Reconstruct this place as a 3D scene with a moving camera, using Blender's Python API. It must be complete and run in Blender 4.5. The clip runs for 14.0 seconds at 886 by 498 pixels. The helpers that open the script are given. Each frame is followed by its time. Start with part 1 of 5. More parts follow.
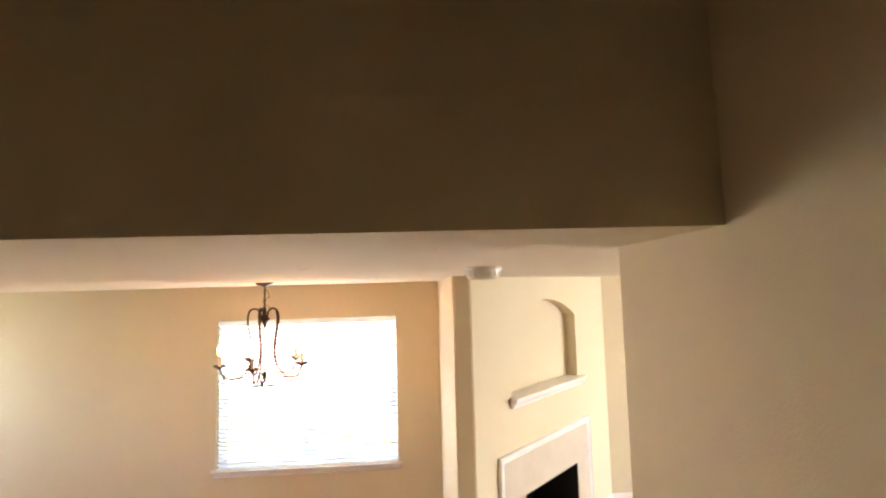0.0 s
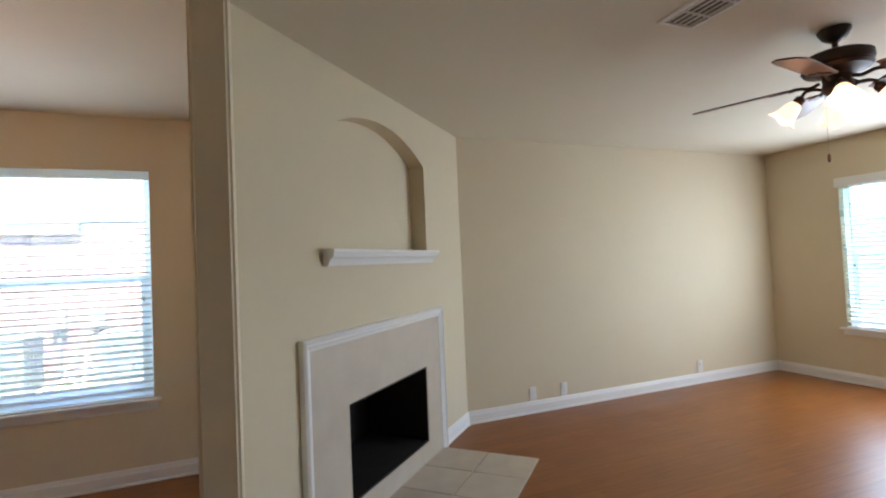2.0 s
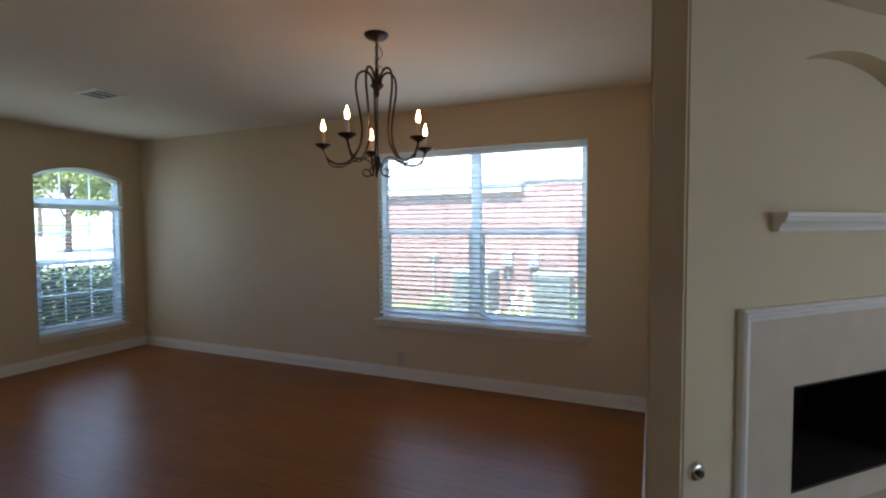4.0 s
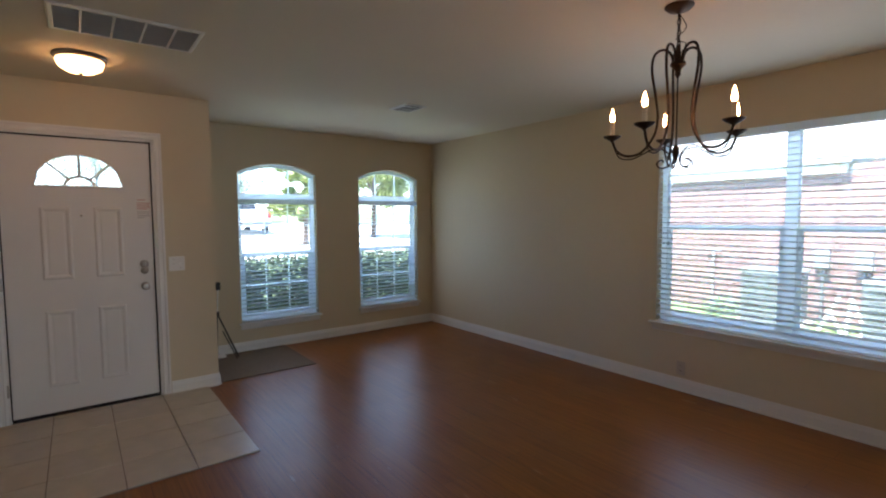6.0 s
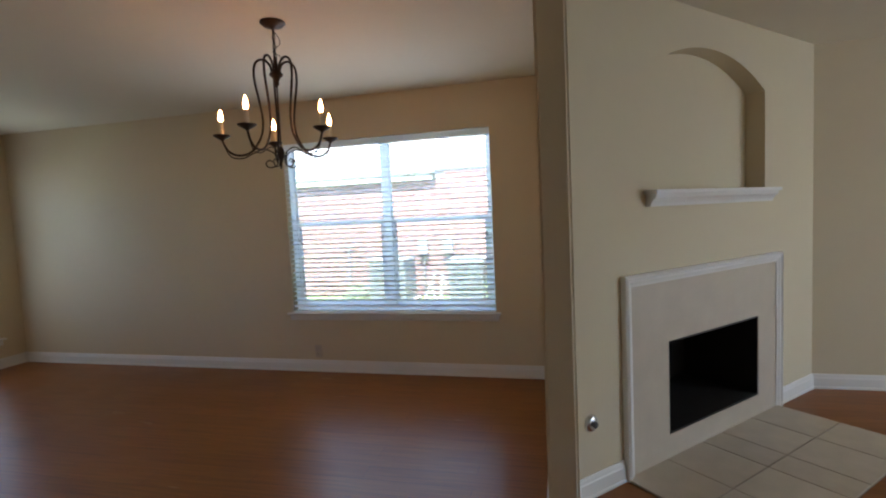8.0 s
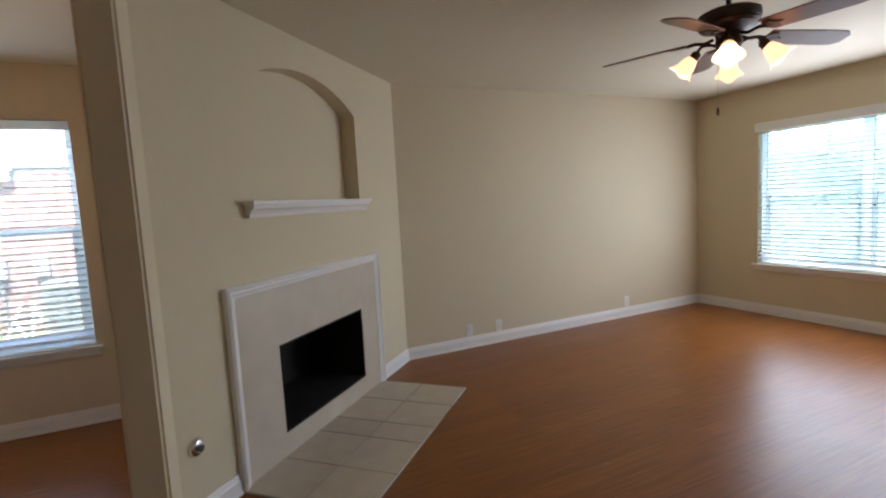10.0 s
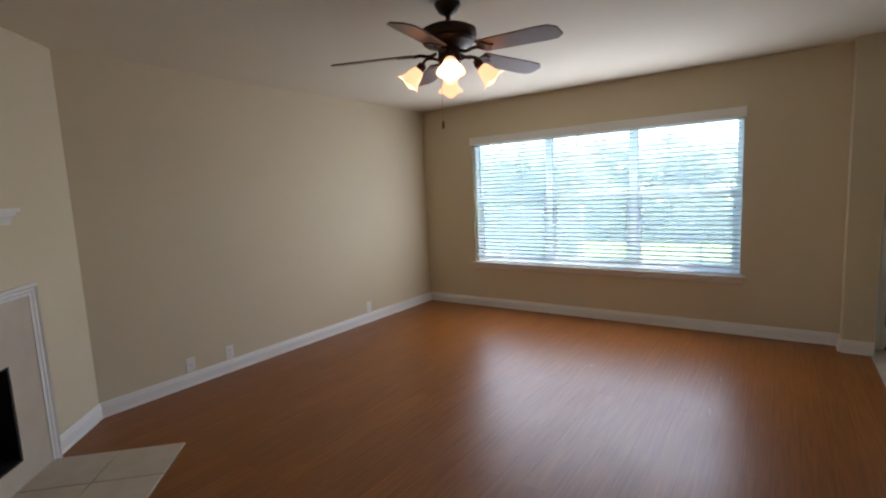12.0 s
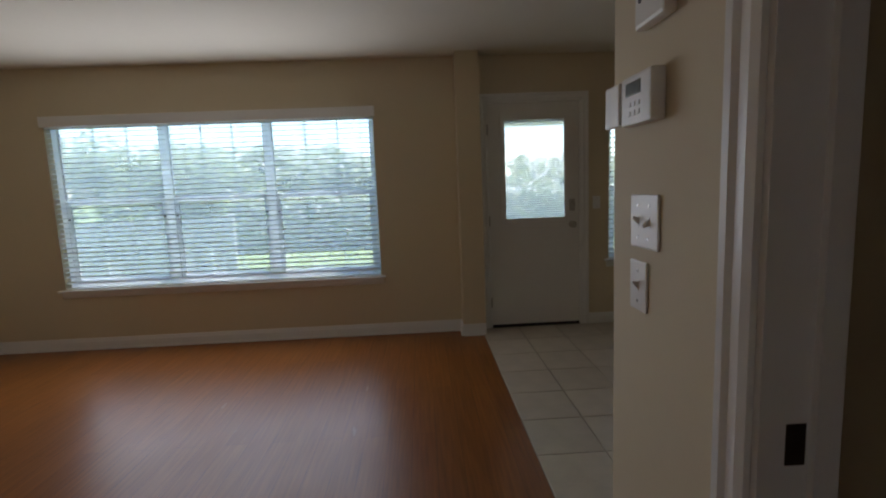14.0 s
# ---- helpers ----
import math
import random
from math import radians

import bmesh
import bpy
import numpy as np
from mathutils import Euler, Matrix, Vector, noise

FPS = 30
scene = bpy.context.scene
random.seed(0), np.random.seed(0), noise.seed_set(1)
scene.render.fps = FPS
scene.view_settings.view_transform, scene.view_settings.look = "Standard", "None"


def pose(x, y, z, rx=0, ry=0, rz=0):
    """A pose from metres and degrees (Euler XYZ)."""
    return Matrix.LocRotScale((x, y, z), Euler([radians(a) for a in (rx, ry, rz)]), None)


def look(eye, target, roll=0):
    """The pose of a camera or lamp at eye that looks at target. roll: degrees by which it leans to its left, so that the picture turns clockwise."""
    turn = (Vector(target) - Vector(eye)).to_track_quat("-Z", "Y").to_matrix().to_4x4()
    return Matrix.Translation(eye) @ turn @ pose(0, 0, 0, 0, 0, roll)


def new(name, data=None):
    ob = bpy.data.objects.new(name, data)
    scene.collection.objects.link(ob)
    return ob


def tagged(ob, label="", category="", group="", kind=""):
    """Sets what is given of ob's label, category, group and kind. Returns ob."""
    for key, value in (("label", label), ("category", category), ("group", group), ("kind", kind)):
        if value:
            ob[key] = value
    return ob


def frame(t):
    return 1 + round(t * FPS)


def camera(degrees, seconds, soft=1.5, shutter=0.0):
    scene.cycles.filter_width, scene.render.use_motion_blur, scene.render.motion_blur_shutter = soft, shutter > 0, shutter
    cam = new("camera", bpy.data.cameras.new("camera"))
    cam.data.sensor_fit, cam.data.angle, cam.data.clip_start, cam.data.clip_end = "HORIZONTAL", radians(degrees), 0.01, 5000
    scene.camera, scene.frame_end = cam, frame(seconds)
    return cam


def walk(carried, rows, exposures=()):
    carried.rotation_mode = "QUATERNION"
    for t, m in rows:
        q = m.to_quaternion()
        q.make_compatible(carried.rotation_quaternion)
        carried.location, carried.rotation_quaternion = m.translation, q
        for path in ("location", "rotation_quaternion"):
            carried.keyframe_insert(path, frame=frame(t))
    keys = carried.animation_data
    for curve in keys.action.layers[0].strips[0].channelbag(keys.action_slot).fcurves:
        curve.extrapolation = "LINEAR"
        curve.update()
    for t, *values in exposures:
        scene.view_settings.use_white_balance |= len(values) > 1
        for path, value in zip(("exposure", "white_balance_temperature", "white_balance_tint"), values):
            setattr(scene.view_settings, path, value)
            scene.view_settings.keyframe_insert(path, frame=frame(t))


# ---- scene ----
import collections

cam = camera(85.0, 14.0, soft=2.1)
PATH = [
    (0, (0.726, 0.001, 2.354), (0.852, 1.99, 2.517), -1.6),
    (0.3, (0.747, 0.27, 2.135), (0.966, 2.254, 2.262), -1.9),
    (0.5, (0.768, 0.501, 1.996), (1.077, 2.475, 2.074), -1.9),
    (0.7, (0.789, 0.596, 1.889), (1.172, 2.559, 1.933), -1.9),
    (1, (0.835, 0.839, 1.715), (1.344, 2.773, 1.761), -1.6),
    (1.5, (0.979, 1.215, 1.41), (1.634, 3.098, 1.576), -2.5),
    (2, (1.164, 1.526, 1.36), (1.899, 3.385, 1.42), -2.5),
    (2.5, (1.228, 1.5, 1.369), (1.583, 3.468, 1.301), -1.3),
    (3, (1.217, 1.43, 1.38), (1.212, 3.427, 1.257), -1.3),
    (3.5, (1.092, 1.295, 1.405), (0.763, 3.265, 1.303), -1.0),
    (4, (1.002, 1.393, 1.399), (0.206, 3.225, 1.308), -0.3),
    (4.2, (0.931, 1.439, 1.407), (-0.04, 3.185, 1.311), -0.3),
    (6.3, (0.803, 1.359, 1.446), (-0.795, 2.555, 1.313), -0.4),
    (6.5, (0.793, 1.393, 1.434), (-0.714, 2.701, 1.304), -0.3),
    (7, (0.838, 1.429, 1.401), (-0.334, 3.045, 1.27), -0.4),
    (7.5, (0.964, 1.376, 1.386), (0.135, 3.192, 1.26), -1.3),
    (8, (1.065, 1.327, 1.382), (0.592, 3.265, 1.24), -2.7),
    (8.5, (1.141, 1.457, 1.372), (1.024, 3.447, 1.214), -3.4),
    (9, (1.22, 1.317, 1.375), (1.492, 3.292, 1.207), -3.2),
    (9.2, (1.259, 1.269, 1.372), (1.671, 3.219, 1.201), -3.2),
    (11.3, (1.412, 1.317, 1.451), (2.785, 2.751, 1.215), -2.4),
    (11.5, (1.44, 1.394, 1.455), (2.896, 2.744, 1.212), -2.2),
    (12, (1.605, 1.496, 1.45), (3.227, 2.64, 1.205), -2.7),
    (12.5, (1.732, 1.648, 1.429), (3.524, 2.497, 1.173), -2.5),
    (13, (1.937, 1.514, 1.327), (3.824, 2.14, 1.104), -2.4),
    (13.5, (2.178, 1.462, 1.327), (4.133, 1.809, 1.09), -2.5),
    (14, (2.325, 1.395, 1.314), (4.308, 1.316, 1.063), -2.3),
]
walk(cam, [(t, look(eye, target, roll)) for t, eye, target, roll in PATH],
     exposures=[(0.0, 5.15, 7100, 16), (0.5, 4.77, 6400, 12), (1.0, 4.35, 5950, 10), (1.5, 4.0, 5800, 10), (2.0, 3.64, 5700, 10), (2.5, 3.28, 5600, 9), (3.0, 3.0, 5550, 9),
                (3.5, 2.75, 5600, 9), (4.2, 2.8, 5550, 9), (6.3, 2.95, 5650, 10), (7.5, 3.0, 5750, 10), (9.0, 3.2, 5900, 12), (11.3, 2.95, 6050, 16), (12.5, 2.54, 6050, 16), (14.0, 1.9, 6100, 16)])

# ---- world and sun ----
world = bpy.data.worlds.new("sky")
scene.world = world
world.use_nodes = True
wn = world.node_tree
sky = wn.nodes.new("ShaderNodeTexSky")
sky.sky_type, sky.sun_disc = "NISHITA", False
sky.sun_elevation, sky.sun_rotation = radians(62), radians(176)
wn.nodes["Background"].inputs[1].default_value = 0.15
wn.links.new(sky.outputs[0], wn.nodes["Background"].inputs[0])
sun_data = bpy.data.lights.new("sun", "SUN")
sun_data.energy, sun_data.angle, sun_data.color = 5.0, radians(0.5), (1, 0.95, 0.87)
sun = new("sun", sun_data)
sun.matrix_world = look((math.sin(radians(176)), math.cos(radians(176)), math.tan(radians(62))), (0, 0, 0))


def sky_lamp(eye, target, width, height, watts, spread):
    """Daylight at a window's opening."""
    d = bpy.data.lights.new("window_daylight", "AREA")
    d.shape, d.size, d.size_y, d.energy, d.spread, d.color = "RECTANGLE", width, height, 0.63 * watts, radians(spread), (0.93, 0.95, 1.0)
    ob = new("window_daylight", d)
    ob.matrix_world = look(eye, target)
    return ob


# each opening: centre, inward way, width, height, level light, light falling, light rising
for x, y, z, nx, ny, w, h, level, down, up in ((-0.41, 5.265, 1.32, 0, -1, 1.75, 1.4, 1.05, 0.02, 0.24), (6.64, 3.18, 1.27, -1, 0, 2.6, 1.35, 9.0, 0.65, 0.8),
                                               (-4.595, 3.19, 1.13, 1, 0, 0.8, 1.5, 0.46, 0.05, 0.13), (-4.595, 4.617, 1.13, 1, 0, 0.8, 1.5, 0.46, 0.05, 0.13),
                                               # last row: added light of the assumed kitchen window
                                               (6.64, -0.75, 1.23, -1, 0, 0.85, 1.2, 0.2, 0.03, 0.04)):
    sky_lamp((x, y, z), (x + nx, y + ny, z), w, h, level, 180)
    for rise, watts in ((-0.82, down), (0.82, up)):
        eye = Vector((x + 0.12 * nx, y + 0.12 * ny, z + 0.1 - 0.2 * rise))
        sky_lamp(eye, eye + Vector((0.57 * nx, 0.57 * ny, rise)), w, 0.3, watts, 80)


# ---- materials ----
def material(name, color, rough=0.6, metal=0.0, vary=0.08, scale=6.0, bump=0.0, bump_scale=120.0, spec=0.5, color2=None, random_tint=0.0):
    """A principled material: two scales of noise in colour, a fine relief."""
    m = bpy.data.materials.new(name)
    m.use_nodes = True
    t = m.node_tree
    b = t.nodes["Principled BSDF"]
    b.inputs["Roughness"].default_value, b.inputs["Metallic"].default_value = rough, metal
    b.inputs["Specular IOR Level"].default_value = spec
    co = t.nodes.new("ShaderNodeTexCoord")
    n1, n2 = t.nodes.new("ShaderNodeTexNoise"), t.nodes.new("ShaderNodeTexNoise")
    n1.inputs["Scale"].default_value, n1.inputs["Detail"].default_value = scale, 4
    n2.inputs["Scale"].default_value, n2.inputs["Detail"].default_value = scale * 14, 3
    add = t.nodes.new("ShaderNodeMath")
    add.operation = "MULTIPLY_ADD"
    add.inputs[1].default_value = 0.35
    for n in (n1, n2):
        t.links.new(co.outputs["Object"], n.inputs["Vector"])
    t.links.new(n2.outputs["Fac"], add.inputs[0])
    t.links.new(n1.outputs["Fac"], add.inputs[2])
    ramp = t.nodes.new("ShaderNodeValToRGB")
    c2 = color2 or tuple(c * (1 - vary) for c in color)
    ramp.color_ramp.elements[0].position, ramp.color_ramp.elements[1].position = 0.45, 0.9
    ramp.color_ramp.elements[0].color, ramp.color_ramp.elements[1].color = (*c2, 1), (*color, 1)
    t.links.new(add.outputs[0], ramp.inputs[0])
    out = ramp.outputs[0]
    if random_tint:
        info, mul = t.nodes.new("ShaderNodeObjectInfo"), t.nodes.new("ShaderNodeMath")
        mul.operation, mul.inputs[1].default_value, mul.inputs[2].default_value = "MULTIPLY_ADD", random_tint * 2, 1 - random_tint
        t.links.new(info.outputs["Random"], mul.inputs[0])
        hsv = t.nodes.new("ShaderNodeHueSaturation")
        t.links.new(mul.outputs[0], hsv.inputs["Value"])
        t.links.new(out, hsv.inputs["Color"])
        out = hsv.outputs[0]
    t.links.new(out, b.inputs["Base Color"])
    if bump:
        nb, bp = t.nodes.new("ShaderNodeTexNoise"), t.nodes.new("ShaderNodeBump")
        nb.inputs["Scale"].default_value, nb.inputs["Detail"].default_value = bump_scale, 3
        bp.inputs["Strength"].default_value, bp.inputs["Distance"].default_value = bump, 0.002
        t.links.new(co.outputs["Object"], nb.inputs["Vector"])
        t.links.new(nb.outputs["Fac"], bp.inputs["Height"])
        t.links.new(bp.outputs[0], b.inputs["Normal"])
    return m


def glow(name, color, strength, base=(0.9, 0.85, 0.75)):
    m = material(name, base, 0.3)
    b = m.node_tree.nodes["Principled BSDF"]
    b.inputs["Emission Color"].default_value, b.inputs["Emission Strength"].default_value = (*color, 1), strength
    return m


def translucent(m, weight):
    """Lets part of the light through a material."""
    t = m.node_tree
    b = t.nodes["Principled BSDF"]
    tl, mix = t.nodes.new("ShaderNodeBsdfTranslucent"), t.nodes.new("ShaderNodeMixShader")
    tl.inputs[0].default_value = (0.9, 0.93, 0.95, 1)
    mix.inputs[0].default_value = weight
    t.links.new(b.outputs[0], mix.inputs[1])
    t.links.new(tl.outputs[0], mix.inputs[2])
    t.links.new(mix.outputs[0], t.nodes["Material Output"].inputs[0])
    return m


def pane_material(name, veil=0.0, tint=(0.97, 0.99, 0.98)):
    m = bpy.data.materials.new(name)
    m.use_nodes = True
    t = m.node_tree
    t.nodes.remove(t.nodes["Principled BSDF"])
    tr, gl, mix, fr = (t.nodes.new("ShaderNode" + k) for k in ("BsdfTransparent", "BsdfGlossy", "MixShader", "Fresnel"))
    tr.inputs[0].default_value = (*tint, 1)
    gl.inputs["Roughness"].default_value = 0.02
    fr.inputs["IOR"].default_value = 1.45
    t.links.new(fr.outputs[0], mix.inputs[0])
    t.links.new(tr.outputs[0], mix.inputs[1])
    t.links.new(gl.outputs[0], mix.inputs[2])
    # pale scatter mixed into the pane imitates lens glare over the bright view
    if veil:
        tl, mx = t.nodes.new("ShaderNodeBsdfTranslucent"), t.nodes.new("ShaderNodeMixShader")
        co, nz, mr = (t.nodes.new("ShaderNode" + k) for k in ("TexCoord", "TexNoise", "MapRange"))
        tl.inputs[0].default_value = (0.92, 0.96, 0.99, 1)
        nz.inputs["Scale"].default_value, nz.inputs["Detail"].default_value = 3.0, 3
        mr.inputs[3].default_value, mr.inputs[4].default_value = veil * 0.85, veil * 1.15
        t.links.new(co.outputs["Object"], nz.inputs["Vector"])
        t.links.new(nz.outputs["Fac"], mr.inputs[0])
        t.links.new(mr.outputs[0], mx.inputs[0])
        t.links.new(mix.outputs[0], mx.inputs[1])
        t.links.new(tl.outputs[0], mx.inputs[2])
        mix = mx
    t.links.new(mix.outputs[0], t.nodes["Material Output"].inputs[0])
    return m


def wood_floor_material():
    """Reddish brown laminate strips that run along x, satin, with grain and faint joints."""
    m = bpy.data.materials.new("laminate")
    m.use_nodes = True
    t = m.node_tree
    b = t.nodes["Principled BSDF"]
    b.inputs["Specular IOR Level"].default_value = 0.36
    co, mp, br = (t.nodes.new("ShaderNode" + k) for k in ("TexCoord", "Mapping", "TexBrick"))
    t.links.new(co.outputs["Object"], mp.inputs[0])
    t.links.new(mp.outputs[0], br.inputs["Vector"])
    br.inputs["Scale"].default_value = 1.0
    br.inputs["Brick Width"].default_value, br.inputs["Row Height"].default_value = 1.2, 0.125
    br.inputs["Mortar Size"].default_value = 0.0012
    br.inputs["Color1"].default_value, br.inputs["Color2"].default_value = (0.268, 0.095, 0.017, 1), (0.225, 0.078, 0.013, 1)
    br.inputs["Mortar"].default_value = (0.12, 0.045, 0.018, 1)
    g, mg = t.nodes.new("ShaderNodeTexNoise"), t.nodes.new("ShaderNodeMapping")
    mg.inputs["Scale"].default_value = (3.0, 60.0, 1.0)
    t.links.new(co.outputs["Object"], mg.inputs[0])
    t.links.new(mg.outputs[0], g.inputs["Vector"])
    g.inputs["Scale"].default_value, g.inputs["Detail"].default_value = 1.0, 5
    mix = t.nodes.new("ShaderNodeMix")
    mix.data_type, mix.blend_type = "RGBA", "MULTIPLY"
    rr = t.nodes.new("ShaderNodeValToRGB")
    rr.color_ramp.elements[0].position, rr.color_ramp.elements[1].position = 0.3, 0.7
    rr.color_ramp.elements[0].color, rr.color_ramp.elements[1].color = (0.72, 0.7, 0.68, 1), (1.1, 1.08, 1.05, 1)
    t.links.new(g.outputs["Fac"], rr.inputs[0])
    mix.inputs[0].default_value = 1.0
    t.links.new(br.outputs["Color"], mix.inputs[6])
    t.links.new(rr.outputs[0], mix.inputs[7])
    sc, sr, mc = (t.nodes.new("ShaderNode" + k) for k in ("TexNoise", "ValToRGB", "Mapping"))
    mc.inputs["Scale"].default_value, mc.inputs["Rotation"].default_value = (1.0, 4.5, 1.0), (0, 0, radians(35))
    sc.inputs["Scale"].default_value, sc.inputs["Detail"].default_value = 3.2, 6
    sr.color_ramp.elements[0].position, sr.color_ramp.elements[1].position = 0.70, 0.735
    sr.color_ramp.elements[0].color, sr.color_ramp.elements[1].color = (0, 0, 0, 1), (0.55, 0.55, 0.55, 1)
    t.links.new(co.outputs["Object"], mc.inputs[0])
    t.links.new(mc.outputs[0], sc.inputs["Vector"])
    t.links.new(sc.outputs["Fac"], sr.inputs[0])
    worn = t.nodes.new("ShaderNodeMix")
    worn.data_type = "RGBA"
    worn.inputs[7].default_value = (0.34, 0.19, 0.10, 1)
    t.links.new(sr.outputs[0], worn.inputs[0])
    t.links.new(mix.outputs[2], worn.inputs[6])
    t.links.new(worn.outputs[2], b.inputs["Base Color"])
    sm, rs = t.nodes.new("ShaderNodeTexNoise"), t.nodes.new("ShaderNodeMapRange")
    sm.inputs["Scale"].default_value, sm.inputs["Detail"].default_value = 2.5, 4
    t.links.new(co.outputs["Object"], sm.inputs["Vector"])
    t.links.new(sm.outputs["Fac"], rs.inputs[0])
    rs.inputs[3].default_value, rs.inputs[4].default_value = 0.27, 0.42
    t.links.new(rs.outputs[0], b.inputs["Roughness"])
    bp = t.nodes.new("ShaderNodeBump")
    bp.inputs["Strength"].default_value, bp.inputs["Distance"].default_value = 0.12, 0.001
    t.links.new(g.outputs["Fac"], bp.inputs["Height"])
    t.links.new(bp.outputs[0], b.inputs["Normal"])
    return m


WALL = material("beige_wall_paint", (0.665, 0.577, 0.405), 0.75, vary=0.04, scale=1.2, bump=0.25, bump_scale=220)
CEIL = material("ceiling_paint", (0.71, 0.66, 0.53), 0.85, vary=0.04, scale=1.0, bump=0.35, bump_scale=150)
TRIM = material("white_trim_paint", (0.80, 0.79, 0.76), 0.35, vary=0.03, scale=3, bump=0.05)
DOOR = material("white_door_paint", (0.77, 0.75, 0.71), 0.4, vary=0.04, scale=2, bump=0.08, bump_scale=60)
FLOOR = wood_floor_material()
TILE = material("beige_ceramic_tile", (0.56, 0.49, 0.39), 0.35, vary=0.16, scale=7, bump=0.05, bump_scale=30, random_tint=0.06)
GROUT = material("grey_grout", (0.27, 0.23, 0.18), 0.9, vary=0.2, scale=20, bump=0.2)
SURROUND = material("beige_stone_surround", (0.585, 0.51, 0.405), 0.4, vary=0.12, scale=5, bump=0.03)
BLACK = material("soot_black_firebrick", (0.010, 0.009, 0.0085), 0.7, vary=0.5, scale=7, bump=0.3, bump_scale=25)
DARKMETAL = material("dark_bronze_metal", (0.055, 0.038, 0.028), 0.45, 0.75, vary=0.3, scale=20, bump=0.1)
BLADEWOOD = material("walnut_fan_blade", (0.17, 0.075, 0.04), 0.35, vary=0.3, scale=8, bump=0.05)
# frames and slats pass extra light, so they glow as if in window glare
VINYL = translucent(material("white_vinyl", (0.82, 0.83, 0.82), 0.35, vary=0.02, scale=4), 0.8)
SLAT = translucent(material("white_blind_slat", (0.86, 0.86, 0.85), 0.45, vary=0.03, scale=5, bump=0.03), 0.58)
CORD = material("white_cord", (0.78, 0.77, 0.74), 0.8)
# second value: how much painted glare veils the view through the pane
GLASS = pane_material("window_glass", 0.11)
CLEARGLASS = pane_material("faint_veil_window_glass", 0.015)
VEILGLASS = pane_material("veiled_window_glass", 0.26)
DOORGLASS = pane_material("veiled_door_glass", 0.3)
CHROME = material("chrome", (0.72, 0.71, 0.7), 0.15, 1.0, vary=0.06, scale=30)
NICKEL = material("satin_nickel", (0.5, 0.47, 0.43), 0.3, 1.0, vary=0.1, scale=30)
PLASTIC = material("white_plastic", (0.80, 0.79, 0.75), 0.4, vary=0.03, scale=10)
DARKPLASTIC = material("dark_plastic", (0.03, 0.03, 0.032), 0.4, vary=0.2, scale=20)
LCD = material("grey_display", (0.10, 0.13, 0.13), 0.15, vary=0.1, scale=40)
CANDLE = material("ivory_candle_sleeve", (0.75, 0.68, 0.55), 0.5, vary=0.08, scale=30)
BULB = glow("lit_candle_bulb", (1.0, 0.4, 0.12), 10.5)
FANBULB = glow("lit_fan_bulb", (1.0, 0.6, 0.3), 4.6)
SHADEGLASS = glow("lit_frosted_shade", (1.0, 0.43, 0.2), 0.25)
ENTRYGLASS = glow("lit_alabaster_bowl", (1.0, 0.45, 0.15), 1.5)
MAT = material("brown_mat", (0.20, 0.155, 0.115), 0.95, vary=0.25, scale=60, bump=0.6, bump_scale=300)
BEIGEPLASTIC = material("beige_plastic", (0.55, 0.48, 0.38), 0.45, vary=0.04, scale=10)
PAPER = material("white_paper", (0.78, 0.76, 0.72), 0.8, vary=0.03)
REDINK = material("red_print", (0.5, 0.12, 0.08), 0.8, vary=0.1)
GREYINK = material("grey_print", (0.35, 0.33, 0.32), 0.8, vary=0.1)
RUBBER = material("black_weatherstrip", (0.02, 0.018, 0.016), 0.8, vary=0.2)
THRESH = material("bronze_threshold", (0.10, 0.08, 0.06), 0.5, 0.6, vary=0.2, scale=20)
GRASS = material("lawn_grass", (0.15, 0.20, 0.06), 0.95, scale=3, color2=(0.085, 0.13, 0.035), bump=0.8, bump_scale=40)
LEAF = translucent(material("green_leaves", (0.15, 0.19, 0.06), 0.6, scale=1.2, color2=(0.06, 0.105, 0.03)), 0.35)
LEAF_YELLOW = material("yellow_green_leaves", (0.22, 0.24, 0.05), 0.6, scale=1.2, color2=(0.10, 0.14, 0.03))
HEDGELEAF = material("dark_hedge_leaves", (0.04, 0.07, 0.02), 0.7, scale=4, color2=(0.012, 0.024, 0.009))
BARK = material("brown_bark", (0.12, 0.085, 0.06), 0.95, scale=12, vary=0.5, bump=0.8, bump_scale=30)
BRICK = material("red_brick", (0.31, 0.17, 0.145), 0.9, vary=0.3, scale=9, bump=0.4, bump_scale=60, random_tint=0.22)
MORTAR = material("grey_mortar", (0.34, 0.32, 0.29), 0.95, vary=0.15, scale=15, bump=0.4)
FASCIA = material("cream_fascia", (0.68, 0.66, 0.54), 0.6, vary=0.06)
SHINGLE = material("grey_shingles", (0.34, 0.33, 0.315), 0.95, vary=0.3, scale=14, bump=0.5, bump_scale=30)
ACMETAL = material("grey_condenser_metal", (0.15, 0.16, 0.165), 0.55, 0.2, vary=0.15, scale=10)
ACTOP = material("pale_condenser_top", (0.33, 0.34, 0.34), 0.5, 0.2, vary=0.1)
CONCRETE = material("pale_concrete", (0.52, 0.50, 0.46), 0.9, vary=0.15, scale=1.5, bump=0.3)
FENCEWOOD = material("weathered_fence_wood", (0.45, 0.44, 0.44), 0.9, vary=0.25, scale=6, bump=0.5, bump_scale=30, random_tint=0.1)
TRUCKPAINT = material("white_truck_paint", (0.74, 0.74, 0.74), 0.25, vary=0.03)
TRUCKGLASS = material("dark_car_glass", (0.02, 0.022, 0.025), 0.08)
TAILRED = material("red_tail_lens", (0.5, 0.03, 0.025), 0.2)
TYRE = material("black_tyre_rubber", (0.025, 0.025, 0.025), 0.85, vary=0.2)
PORCH = material("white_porch_paint", (0.72, 0.70, 0.66), 0.7, vary=0.05)


